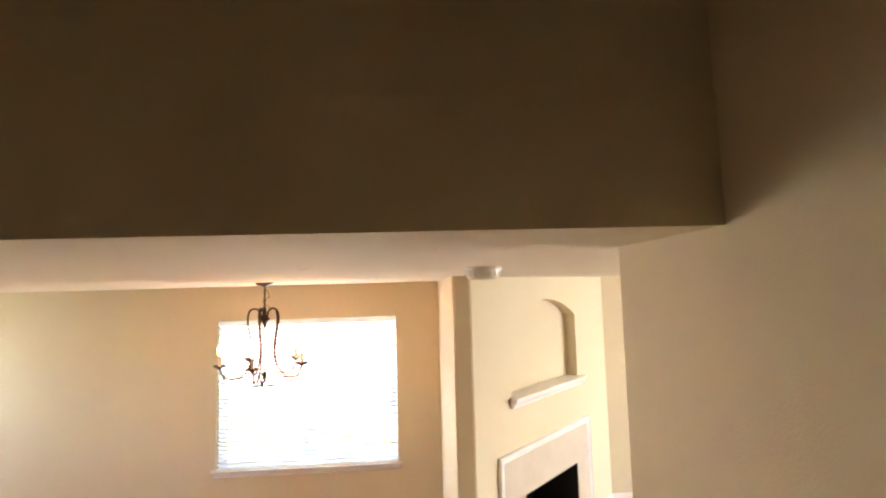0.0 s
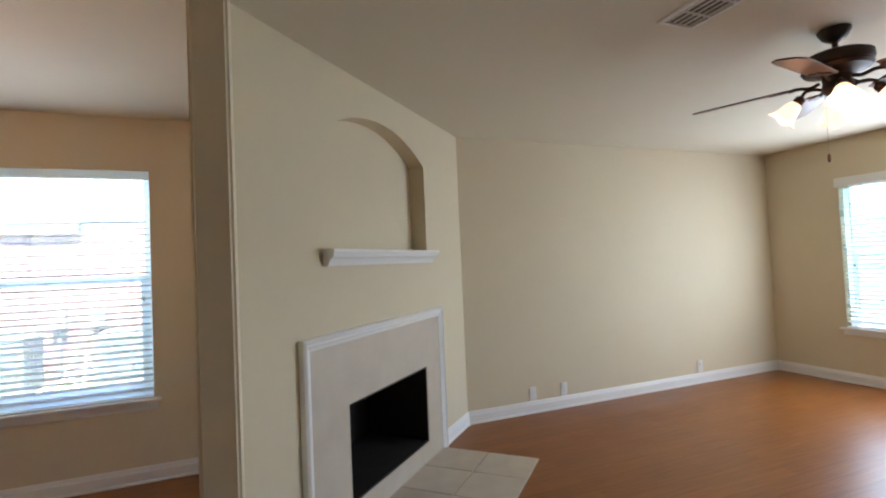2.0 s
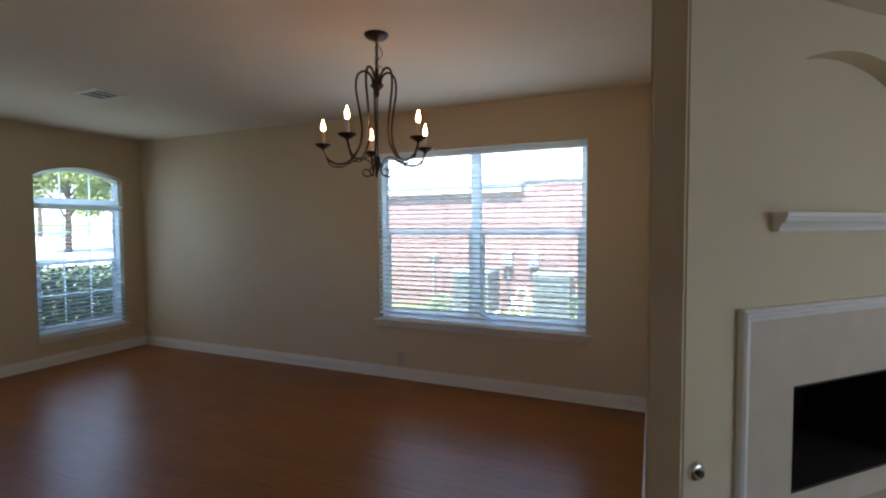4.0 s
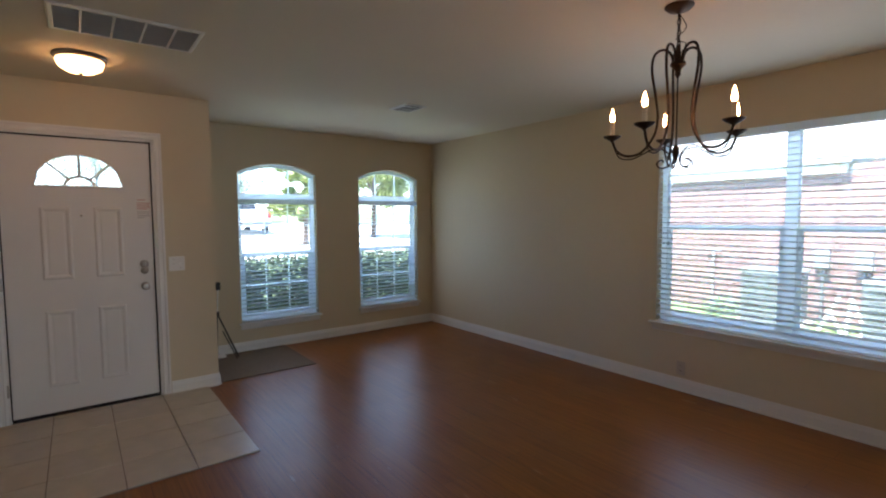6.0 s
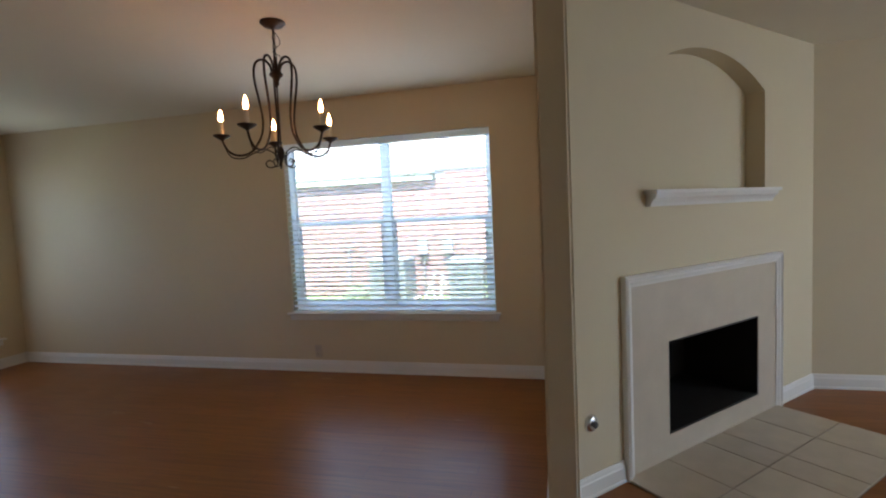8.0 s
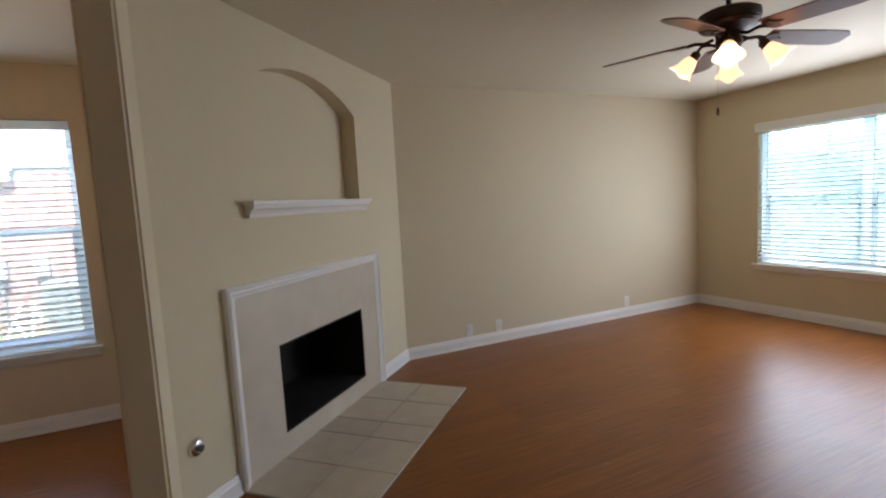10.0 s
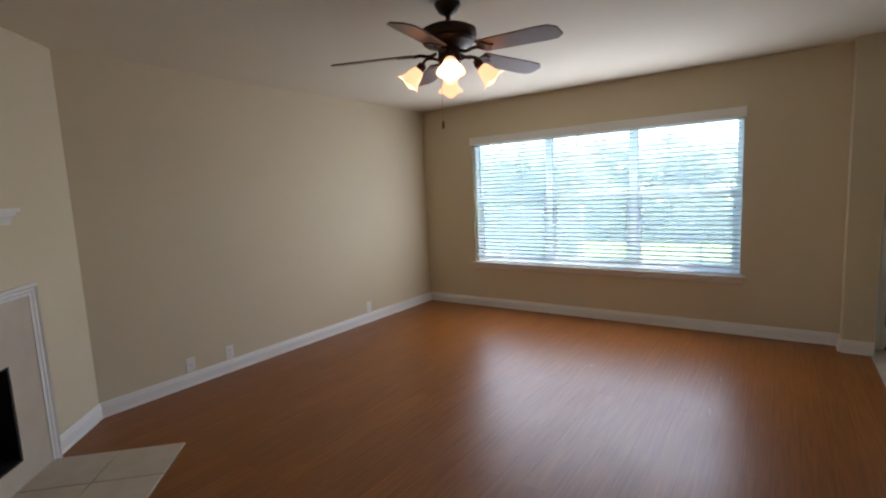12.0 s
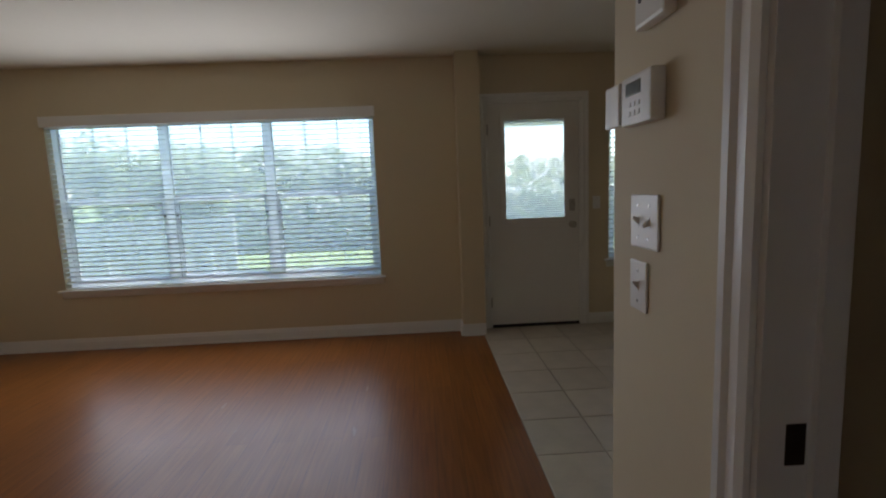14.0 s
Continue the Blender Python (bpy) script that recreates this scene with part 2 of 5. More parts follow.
# ---- mesh helpers ----
def box(bm, x0, x1, y0, y1, z0, z1, bevel=0.0):
    v = [bm.verts.new((x, y, z)) for z in (z0, z1) for y in (y0, y1) for x in (x0, x1)]
    fs = [bm.faces.new([v[i] for i in q]) for q in ((0, 2, 3, 1), (4, 5, 7, 6), (0, 1, 5, 4), (2, 6, 7, 3), (0, 4, 6, 2), (1, 3, 7, 5))]
    if bevel:
        bmesh.ops.bevel(bm, geom=list({e for f in fs for e in f.edges}), offset=bevel, segments=2, affect="EDGES", profile=0.6)
    return bm


def prism(bm, pts, d0, d1, axis="z"):
    """A polygon pushed from d0 to d1 along an axis. pts are the other two coordinates, in the order of x, y, z."""
    def at(p, d):
        return {"z": (p[0], p[1], d), "y": (p[0], d, p[1]), "x": (d, p[0], p[1])}[axis]
    a, b = [bm.verts.new(at(p, d0)) for p in pts], [bm.verts.new(at(p, d1)) for p in pts]
    n = len(pts)
    bm.faces.new(a), bm.faces.new(b[::-1])
    for i in range(n):
        bm.faces.new((a[i], b[i], b[(i + 1) % n], a[(i + 1) % n]))
    return bm


def lathe(bm, profile, seg=24, at=(0, 0, 0), axis="z"):
    """Turns (radius, height) pairs round an axis."""
    rings = []
    for r, h in profile:
        ring = []
        for i in range(seg):
            a = 2 * math.pi * i / seg
            p = (r * math.cos(a), r * math.sin(a), h)
            if axis == "x":
                p = (h, p[0], p[1])
            elif axis == "y":
                p = (p[0], h, p[1])
            ring.append(bm.verts.new((p[0] + at[0], p[1] + at[1], p[2] + at[2])))
        rings.append(ring)
    for a, b in zip(rings, rings[1:]):
        for i in range(seg):
            bm.faces.new((a[i], a[(i + 1) % seg], b[(i + 1) % seg], b[i]))
    for ring in (rings[0], rings[-1][::-1]):
        bm.faces.new(ring)
    return bm


def tube(bm, pts, radius, seg=8):
    """A round rod along points; radius is a number or one for each point."""
    pts = [Vector(p) for p in pts]
    rs = radius if isinstance(radius, (list, tuple)) else [radius] * len(pts)
    side, rings = None, []
    for i, p in enumerate(pts):
        d = (pts[min(i + 1, len(pts) - 1)] - pts[max(i - 1, 0)]).normalized()
        if side is None:
            side = d.orthogonal().normalized()
        side = (side - d * side.dot(d)).normalized()
        up = d.cross(side)
        rings.append([bm.verts.new(p + rs[i] * (math.cos(2 * math.pi * k / seg) * side + math.sin(2 * math.pi * k / seg) * up)) for k in range(seg)])
    for a, b in zip(rings, rings[1:]):
        for k in range(seg):
            bm.faces.new((a[k], a[(k + 1) % seg], b[(k + 1) % seg], b[k]))
    bm.faces.new(rings[0][::-1]), bm.faces.new(rings[-1])
    return bm


def spline(ctrl, n=8):
    """A smooth curve through control points."""
    c = [Vector(p) for p in ctrl]
    c = [2 * c[0] - c[1]] + c + [2 * c[-1] - c[-2]]
    out = []
    for i in range(1, len(c) - 2):
        for k in range(n):
            t = k / n
            out.append(0.5 * (2 * c[i] + (c[i + 1] - c[i - 1]) * t + (2 * c[i - 1] - 5 * c[i] + 4 * c[i + 1] - c[i + 2]) * t * t
                              + (3 * c[i] - c[i - 1] - 3 * c[i + 1] + c[i + 2]) * t ** 3))
    return out + [c[-2]]


def mesh_of(name, bm, mat, smooth=False):
    bmesh.ops.recalc_face_normals(bm, faces=bm.faces)
    me = bpy.data.meshes.new(name)
    bm.to_mesh(me)
    bm.free()
    me.materials.append(mat)
    if smooth:
        me.polygons.foreach_set("use_smooth", [True] * len(me.polygons))
        me.set_sharp_from_angle(angle=radians(40))
    return me


def thing(name, bm, mat, label, category, kind="", group="", smooth=False):
    return tagged(new(name, mesh_of(name, bm, mat, smooth)), label, category, group, kind)


def holder(name, at, label, category, kind="", group=""):
    ob = new(name)
    ob.matrix_world = at if isinstance(at, Matrix) else Matrix.Translation(at)
    return tagged(ob, label, category, group, kind)


def part(name, bm, mat, parent, label="", smooth=False):
    """A mesh under a thing, in the thing's own coordinates."""
    ob = new(name, mesh_of(name, bm, mat, smooth))
    ob.parent = parent
    return tagged(ob, label)


def share(name, me, parent, m):
    ob = new(name, me)
    ob.parent = parent
    ob.matrix_basis = m
    return ob


def B():
    return bmesh.new()


def wall_boxes(bm, axis, d0, d1, a0, a1, z0, z1, holes):
    """A wall from a0 to a1 between the planes d0 and d1, with rectangular openings (a, b, low, high)."""
    cuts = sorted({a0, a1, *[h[0] for h in holes], *[h[1] for h in holes]})
    for a, b in zip(cuts, cuts[1:]):
        low = z0
        for h in sorted((h for h in holes if h[0] <= a and h[1] >= b), key=lambda h: h[2]):
            if h[2] > low:
                box(bm, a, b, d0, d1, low, h[2]) if axis == "x" else box(bm, d0, d1, a, b, low, h[2])
            low = h[3]
        if low < z1:
            box(bm, a, b, d0, d1, low, z1) if axis == "x" else box(bm, d0, d1, a, b, low, z1)
    return bm


def welded(bm):
    """Joins boxes that meet and drops the faces between them."""
    bmesh.ops.remove_doubles(bm, verts=bm.verts[:], dist=0.0002)
    seen = collections.defaultdict(list)
    for f in bm.faces:
        seen[frozenset(f.verts)].append(f)
    bmesh.ops.delete(bm, geom=[f for fs in seen.values() if len(fs) > 1 for f in fs], context="FACES")
    return bm


# ---- plan ----
H = 2.435                     # ceiling
XW, XE, YN = -4.62, 6.66, 5.285   # front wall, back wall, side wall
XD, YD = -3.66, 2.30         # front door wall and its end
YS, YE = 0.95, 1.05                    # wall beside the stairs
TH = 0.14
XK = 3.43                     # end of the wall towards the kitchen
R = math.sqrt(0.5)
XS0, XS1 = -0.43, 1.185        # stairwell, inside
YH = 0.682                    # header of the stairwell
DIN = (-1.345, 0.527, 0.552, 2.075)     # dining window: along x, then z
BAK = (1.79, 4.565, 0.55, 1.995)      # back window: along y
BDR = (-0.055, 0.805, 0.0, 2.055)        # back door opening
KIT = (-1.2, -0.30, 0.61, 1.83)      # kitchen window
FDR = (0.925, 1.88, 0.0, 2.07)      # front door opening
ARCH = [(2.752, 3.625), (4.18, 5.053)]
AZ0, AZ1, AZ2 = 0.315, 1.94, 2.052    # arched windows: sill, spring, crown

# floors
bm = B()
box(bm, XW - 0.2, XE + 0.2, -3.0, YN + 0.2, -0.08, 0)
thing("floor", bm, FLOOR, "reddish brown satin laminate floor with faint grain", "floor", "structure")

# ceiling, open over the stairs
bm = B()
for x0, x1, y0, y1 in ((XW, XE, YH, YN), (XW, XS0 - 0.06, -3.0, YH), (XS1 + 0.06, XE, -3.0, YH)):
    box(bm, x0, x1, y0, y1, H, H + 0.2)
thing("ceiling", bm, CEIL, "warm white textured ceiling", "ceiling", "structure")

# outer and inner walls
bm = wall_boxes(B(), "x", YN, YN + TH, XW - TH, XE + TH, -0.1, H, [DIN])
thing("wall_north", bm, WALL, "beige painted side wall with a wide window", "wall", "structure")
bm = wall_boxes(B(), "y", XE, XE + TH, -3.0, YN, -0.1, H, [BAK, BDR, KIT])
thing("wall_east", welded(bm), WALL, "beige painted back wall with a triple window and a door", "wall", "structure")
bm = B()
cuts = [(YD - TH, ARCH[0][0]), (ARCH[0][1], ARCH[1][0]), (ARCH[1][1], YN)]
for a, b in cuts:
    box(bm, XW - TH, XW, a, b, -0.1, H)


def arch_z(t):
    """Height of the flat arch at t from 0 to 1 across the opening."""
    w = 0.873
    rise = AZ2 - AZ1
    rad = (w * w / 4 + rise * rise) / (2 * rise)
    return AZ2 - rad + math.sqrt(max(rad * rad - (w * (t - 0.5)) ** 2, 0))


for a, b in ARCH:
    box(bm, XW - TH, XW, a, b, -0.1, AZ0)
    N = 16
    for i in range(N):
        p, q = a + (b - a) * i / N, a + (b - a) * (i + 1) / N
        prism(bm, [(p, arch_z(i / N)), (q, arch_z((i + 1) / N)), (q, H), (p, H)], XW - TH, XW, "x")
thing("wall_west", welded(bm), WALL, "beige painted front wall with two arched windows", "wall", "structure")
bm = wall_boxes(B(), "y", XD - TH, XD, -0.3, YD, -0.1, H, [FDR])
box(bm, XW - TH, XD - TH, YD - TH, YD, -0.1, H)
thing("wall_entry", welded(bm), WALL, "beige painted entry wall round the front door", "wall", "structure")
bm = B()
box(bm, XD - TH, XS0 - 0.12, 0.45, 0.57, 0, H)
box(bm, XS0 - 0.12, XS0, -3.0, YS, 0, 5.0)
thing("wall_hall", bm, WALL, "beige painted wall between entry and stairs", "wall", "structure")
DOORWAY = (2.12, 2.947, 0.0, 2.05)
bm = wall_boxes(B(), "x", YS - 0.12, YS, XS1 + 0.12, XK, 0, H, [DOORWAY])
box(bm, XS1, XS1 + 0.12, -3.0, YE, 0, 5.0)
box(bm, XK - 0.12, XK, -3.0, YS - 0.12, 0, H)
box(bm, XS1 + 0.12, XK - 0.12, -0.4, -0.28, 0, H)
thing("wall_south", bm, WALL, "beige painted wall beside the stairs with a doorway", "wall", "structure")
bm = B()
box(bm, XS0, XS1, YH, YH + 0.12, H + 0.2, 5.0)
box(bm, XS0, XS1, YH - 0.004, YH, H, H + 0.2)
thing("wall_header", bm, WALL, "beige painted header above the foot of the stairs", "wall", "structure")
bm = B()
box(bm, XS0 - 0.12, XS1 + 0.12, -3.12, -3.0, 0, 5.0)
box(bm, XW - TH, XS0 - 0.12, -3.12, -3.0, 0, H)
box(bm, XS1 + 0.12, XE + TH, -3.12, -3.0, 0, H)
thing("wall_rear", bm, WALL, "plain beige wall that closes the rooms", "wall", "structure")
bm = box(B(), XS0 - 0.12, XS1 + 0.12, -3.12, YH + 0.12, 5.0, 5.1)
thing("ceiling_stairwell", bm, CEIL, "warm white ceiling over the stairwell", "ceiling", "structure")

# pilaster at the back wall
XP, PY0, PY1 = 6.49, 0.872, 1.072
bm = box(B(), XP, XE, PY0, PY1, 0, H)
thing("wall_pilaster", bm, WALL, "beige painted pilaster between living room and kitchen", "wall", "structure")

# stairs
stairs = holder("staircase", (0, 0, 0), "straight stairs going up with unseen beige carpet, paled for bounce", "stairs", "structure")
# unseen carpet, its colour lightened to bounce light up to the header
CARPET = material("beige_carpet", (0.56, 0.48, 0.37), 0.95, vary=0.15, scale=80, bump=0.7, bump_scale=400)
for i in range(13):
    y1 = 1.20 - 0.255 * i
    part("step", box(B(), XS0 + 0.002, XS1 - 0.002, y1 - 0.28, y1, max(0.0, 0.18 * i - 0.05) + 0.001, 0.18 * (i + 1), 0.012), CARPET, stairs)

# fireplace wall: stub and diagonal chase, u runs along the face, v towards the room
FC = 2.475
FP = Matrix.Translation((-FC / 2, FC / 2, 0)) @ Matrix.Rotation(radians(45), 4, "Z")
XL0, XL1, YL = 0.988, 1.112, 3.245
U0, U1 = (XL1 + XL1 + FC) * R, (2 * YN - FC) * R
FB = (4.012, 4.943, 0.138, 0.652)
NI = (3.872, 5.054, 1.45, 2.06, 2.235)
bm = box(B(), XL0, XL1, YL, YN, 0, H)
bmesh.ops.bevel(bm, geom=[e for e in bm.edges if abs(e.verts[0].co.z - e.verts[1].co.z) > 1 and e.verts[0].co.y < 4], offset=0.012, segments=3, affect="EDGES")
thing("wall_stub", bm, WALL, "beige painted stub wall beside the fireplace", "wall", "structure")


def niche_z(t):
    w, rise = NI[1] - NI[0], NI[4] - NI[3]
    rad = (w * w / 4 + rise * rise) / (2 * rise)
    return NI[4] - rad + math.sqrt(max(rad * rad - (w * (t - 0.5)) ** 2, 0))


bm = B()
D = 0.115
for a, b in ((U0, NI[0]), (NI[1], U1)):
    box(bm, a, b, 0, D, 0, H) if not FB[0] < a < FB[1] else None
box(bm, NI[0], NI[1], 0, D, FB[3], NI[2])
box(bm, NI[0], FB[0], 0, D, 0, FB[3])
box(bm, FB[1], NI[1], 0, D, 0, FB[3])
box(bm, FB[0], FB[1], 0, D, 0, FB[2])
N = 24
for i in range(N):
    p, q = NI[0] + (NI[1] - NI[0]) * i / N, NI[0] + (NI[1] - NI[0]) * (i + 1) / N
    prism(bm, [(p, niche_z(i / N)), (q, niche_z((i + 1) / N)), (q, H), (p, H)], 0, D, "y")
chase = thing("wall_fireplace", welded(bm), WALL, "beige painted diagonal chimney wall with an arched niche", "wall", "structure")
chase.matrix_world = FP
part("niche_back", box(B(), NI[0] - 0.1, NI[1] + 0.1, D, D + 0.05, NI[2] - 0.2, NI[4] + 0.1), WALL, chase)

fire = holder("fireplace", FP, "fireplace with beige stone surround, white moulding and black firebox", "fireplace")
bm = wall_boxes(B(), "x", -0.014, -0.001, 3.71, 5.164, 0.012, 0.978, [(FB[0], FB[1], FB[2], FB[3])])
part("surround", welded(bm), SURROUND, fire, "smooth beige stone surround")


def moulding(bm, pts_uz):
    """A stepped picture-frame moulding along a mitred path of (u, z); the outer side lies to the left of the way."""
    prof = [(0.0, 0.0), (0.0, 0.03), (0.012, 0.038), (0.022, 0.028), (0.034, 0.028), (0.042, 0.022), (0.058, 0.018), (0.058, 0.0)]
    rings = []
    for i, (u, z) in enumerate(pts_uz):
        inward = ((1, 0), (1, -1), (-1, -1), (-1, 0))[i]
        rings.append([bm.verts.new((u + inward[0] * d, -0.0005 - h, z + inward[1] * d)) for d, h in prof])
    for a, b in zip(rings, rings[1:]):
        for k in range(len(prof) - 1):
            bm.faces.new((a[k], a[k + 1], b[k + 1], b[k]))
    bm.faces.new(rings[0]), bm.faces.new(rings[-1])
    return bm


part("moulding", moulding(B(), [(3.652, 0.0), (3.652, 1.036), (5.222, 1.036), (5.222, 0.0)]), TRIM, fire, "white painted wooden moulding")
bm = B()
u0, u1, z0, z1 = FB
box(bm, u0 + 0.001, u0 + 0.012, -0.01, 0.48, z0 + 0.001, z1 - 0.001), box(bm, u1 - 0.012, u1 - 0.001, -0.01, 0.48, z0 + 0.001, z1 - 0.001)
box(bm, u0 + 0.012, u1 - 0.012, -0.01, 0.48, z0 + 0.001, z0 + 0.012), box(bm, u0 + 0.012, u1 - 0.012, -0.01, 0.48, z1 - 0.012, z1 - 0.001)
box(bm, u0 + 0.001, u1 - 0.001, 0.48, 0.5, z0 + 0.001, z1 - 0.001)
part("firebox", welded(bm), BLACK, fire, "sooty black firebox")

shelf = holder("niche_shelf", FP, "white painted wooden shelf with a moulded edge under the niche", "shelf")
part("board", box(B(), 3.842, 5.105, -0.078, -0.0008, NI[2] - 0.014, NI[2] + 0.006, 0.003), TRIM, shelf)
bm = prism(B(), [(-0.0008, NI[2] - 0.078), (-0.03, NI[2] - 0.078), (-0.034, NI[2] - 0.062), (-0.045, NI[2] - 0.045), (-0.06, NI[2] - 0.034), (-0.066, NI[2] - 0.0141), (-0.0008, NI[2] - 0.0141)], 3.857, 5.09, "x")
part("moulding", bm, TRIM, shelf)
part("niche_board", box(B(), NI[0] + 0.001, NI[1] - 0.001, 0.0, D - 0.001, NI[2], NI[2] + 0.006), TRIM, shelf)

valve = holder("gas_valve", FP @ Matrix.Translation((3.417, -0.001, 0.361)), "round chrome gas key valve on the fireplace wall", "valve")
part("plate", lathe(B(), [(0.043, 0.0), (0.043, -0.004), (0.036, -0.014), (0.024, -0.019)], 24, axis="y"), CHROME, valve, smooth=True)
part("key_socket", lathe(B(), [(0.015, -0.018), (0.015, -0.034), (0.01, -0.035)], 16, axis="y"), DARKPLASTIC, valve, smooth=True)

# hearth tiles
hearth = holder("hearth", FP, "hearth of beige ceramic tiles in front of the fireplace", "hearth", "structure")
HU0, HU1, HV = 3.652, 5.19, 0.715
part("grout_bed", box(B(), HU0, HU1, -HV, -0.001, 0.0006, 0.0045), GROUT, hearth)


def tile_mesh(w, d, h=0.009):
    return mesh_of("tile", box(B(), -w / 2, w / 2, -d / 2, d / 2, 0, h, 0.0025), TILE)


td = HV / 2
wide = (HU1 - HU0) * 0.217
narrow = HU1 - HU0 - 4 * wide
wide_tile, narrow_tile = (tile_mesh(w - 0.007, td - 0.007) for w in (wide, narrow))
u = HU0
for w, me in ((wide, wide_tile), (wide, wide_tile), (narrow, narrow_tile), (wide, wide_tile), (wide, wide_tile)):
    for j in range(2):
        share("tile", me, hearth, pose(u + w / 2, -(j + 0.5) * td, 0.002))
    u += w


# ---- baseboards ----
def baseboard(name, p, q, side):
    """A moulded board from p to q; side: +1 when the room lies to the left of the way."""
    p, q = Vector((*p, 0)), Vector((*q, 0))
    d = (q - p).normalized()
    n = Vector((-d.y, d.x, 0)) * side
    prof = [(0.0005, 0.0), (0.021, 0.0), (0.021, 0.012), (0.0155, 0.018), (0.0145, 0.074), (0.011, 0.082), (0.009, 0.094), (0.005, 0.106), (0.0005, 0.106)]
    bm = B()
    a, b = ([bm.verts.new(o + n * t + Vector((0, 0, z + 0.001))) for t, z in prof] for o in (p, q))
    for k in range(len(prof)):
        bm.faces.new((a[k], a[(k + 1) % len(prof)], b[(k + 1) % len(prof)], b[k]))
    bm.faces.new(a), bm.faces.new(b[::-1])
    return thing(name, bm, TRIM, "white painted moulded baseboard along the wall", "baseboard", "structure")


pt = lambda u: (-FC / 2 + R * u, FC / 2 + R * u)
baseboard("baseboard", (XW, YN), (XL0, YN), -1)
baseboard("baseboard", (pt(U1)[0], YN), (XE, YN), -1)
baseboard("baseboard", (XW, YD), (XW, YN), -1)
baseboard("baseboard", (XE, PY1), (XE, YN), 1)
baseboard("baseboard", (XP, PY1), (XE, PY1), 1)
baseboard("baseboard", (XP, PY0), (XP, PY1), 1)
baseboard("baseboard", (XE, -3.0), (XE, BDR[0] - 0.06), 1)
baseboard("baseboard", (XD, FDR[1] + 0.06), (XD, YD), -1)
baseboard("baseboard", (XD, YD), (XW, YD), -1)
baseboard("baseboard", (XL0, YL), (XL0, YN), 1)
baseboard("baseboard", (XL0, YL), (XL1, YL), -1)
baseboard("baseboard", (XL1, YL), (XL1, YL + 0.35), -1)
baseboard("baseboard", pt(U0), pt(3.65), -1)
baseboard("baseboard", pt(5.224), pt(U1), -1)
baseboard("baseboard", (XS1 + 0.12, YS), (DOORWAY[0] - 0.056, YS), 1)
baseboard("baseboard", (XS1, YE), (XS1 + 0.12, YE), 1)
baseboard("baseboard", (DOORWAY[1] + 0.056, YS), (XK, YS), 1)
baseboard("baseboard", (XK, YS), (XK, -3.0), 1)


# ---- tiled floors ----
def tiled(name, x0, x1, y0, y1, px, py, ox, oy, label):
    h = holder(name, (0, 0, 0), label, "floor", "structure")
    part("grout_bed", box(B(), x0, x1, y0, y1, 0.0006, 0.0045), GROUT, h)
    me = {}
    i = math.floor((x0 - ox) / px)
    while ox + i * px < x1 - 0.01:
        j = math.floor((y0 - oy) / py)
        while oy + j * py < y1 - 0.01:
            a, b = max(x0, ox + i * px), min(x1, ox + (i + 1) * px)
            c, d = max(y0, oy + j * py), min(y1, oy + (j + 1) * py)
            if b - a > 0.03 and d - c > 0.03:
                key = (round(b - a, 3), round(d - c, 3))
                if key not in me:
                    me[key] = tile_mesh(b - a - 0.006, d - c - 0.006)
                share("tile", me[key], h, pose((a + b) / 2, (c + d) / 2, 0.002))
            j += 1
        i += 1
    return h


tiled("floor_entry_tiles", XD, -2.195, 0.57, 2.215, 0.35, 0.347, -2.195, 2.215, "beige ceramic tile floor inside the front door")
tiled("floor_kitchen_tiles", XK, XE, -3.0, 0.893, 0.357, 0.34, 4.503, 0.893, "beige ceramic tile floor leading to the back door")


# ---- windows ----
def sash_window(name, m, w, h, columns, lites, label, meeting, depth=0.05, glass=None):
    """Local: x across, z up from the opening's low corner, y outwards. lites: muntin columns in each sash, or 0."""
    win = holder(name, m, label, "window", "structure")
    fr = 0.045
    bm = B()
    box(bm, 0, fr, 0, depth, 0, h), box(bm, w - fr, w, 0, depth, 0, h)
    box(bm, fr, w - fr, 0, depth, h - fr, h), box(bm, fr, w - fr, 0, depth, 0, fr)
    frame_ob = part("window_frame", bm, VINYL, win, "white vinyl frame")
    edges = [fr + (w - 2 * fr) * c / columns for c in range(columns + 1)]
    for c in range(1, columns):
        part("mullion", box(B(), edges[c] - 0.04, edges[c] + 0.04, -0.004, depth + 0.004, fr, h - fr, 0.004), VINYL, win)
    for c in range(columns):
        a, b = edges[c] + (0.04 if c else 0), edges[c + 1] - (0.04 if c < columns - 1 else 0)
        part("meeting_rail", box(B(), a, b, 0.004, depth - 0.004, meeting - 0.022, meeting + 0.022, 0.004), VINYL, win)
        bm = B()
        box(bm, a, a + 0.03, 0.008, depth - 0.012, fr, meeting - 0.022), box(bm, b - 0.03, b, 0.008, depth - 0.012, fr, meeting - 0.022)
        box(bm, a + 0.03, b - 0.03, 0.008, depth - 0.012, fr, fr + 0.035)
        part("sash", bm, VINYL, win)
        if columns > 1:
            for x in (a + 0.015, b - 0.015):
                part("sash_latch", box(B(), x - 0.008, x + 0.008, -0.006, 0.0075, meeting - 0.15, meeting - 0.125, 0.002), DARKPLASTIC, win, "small dark sash latch")
        for zz0, zz1 in ((fr + 0.035, meeting - 0.022), (meeting + 0.022, h - fr)):
            p = part("pane", box(B(), a, b, depth * 0.5 - 0.002, depth * 0.5 + 0.002, zz0, zz1), glass or GLASS, win)
            p.visible_shadow = False
        for k in range(1, lites):
            x = a + (b - a) * k / lites
            part("muntin", box(B(), x - 0.006, x + 0.006, depth * 0.5 + 0.004, depth * 0.5 + 0.012, fr, h - fr), VINYL, win)
    return win


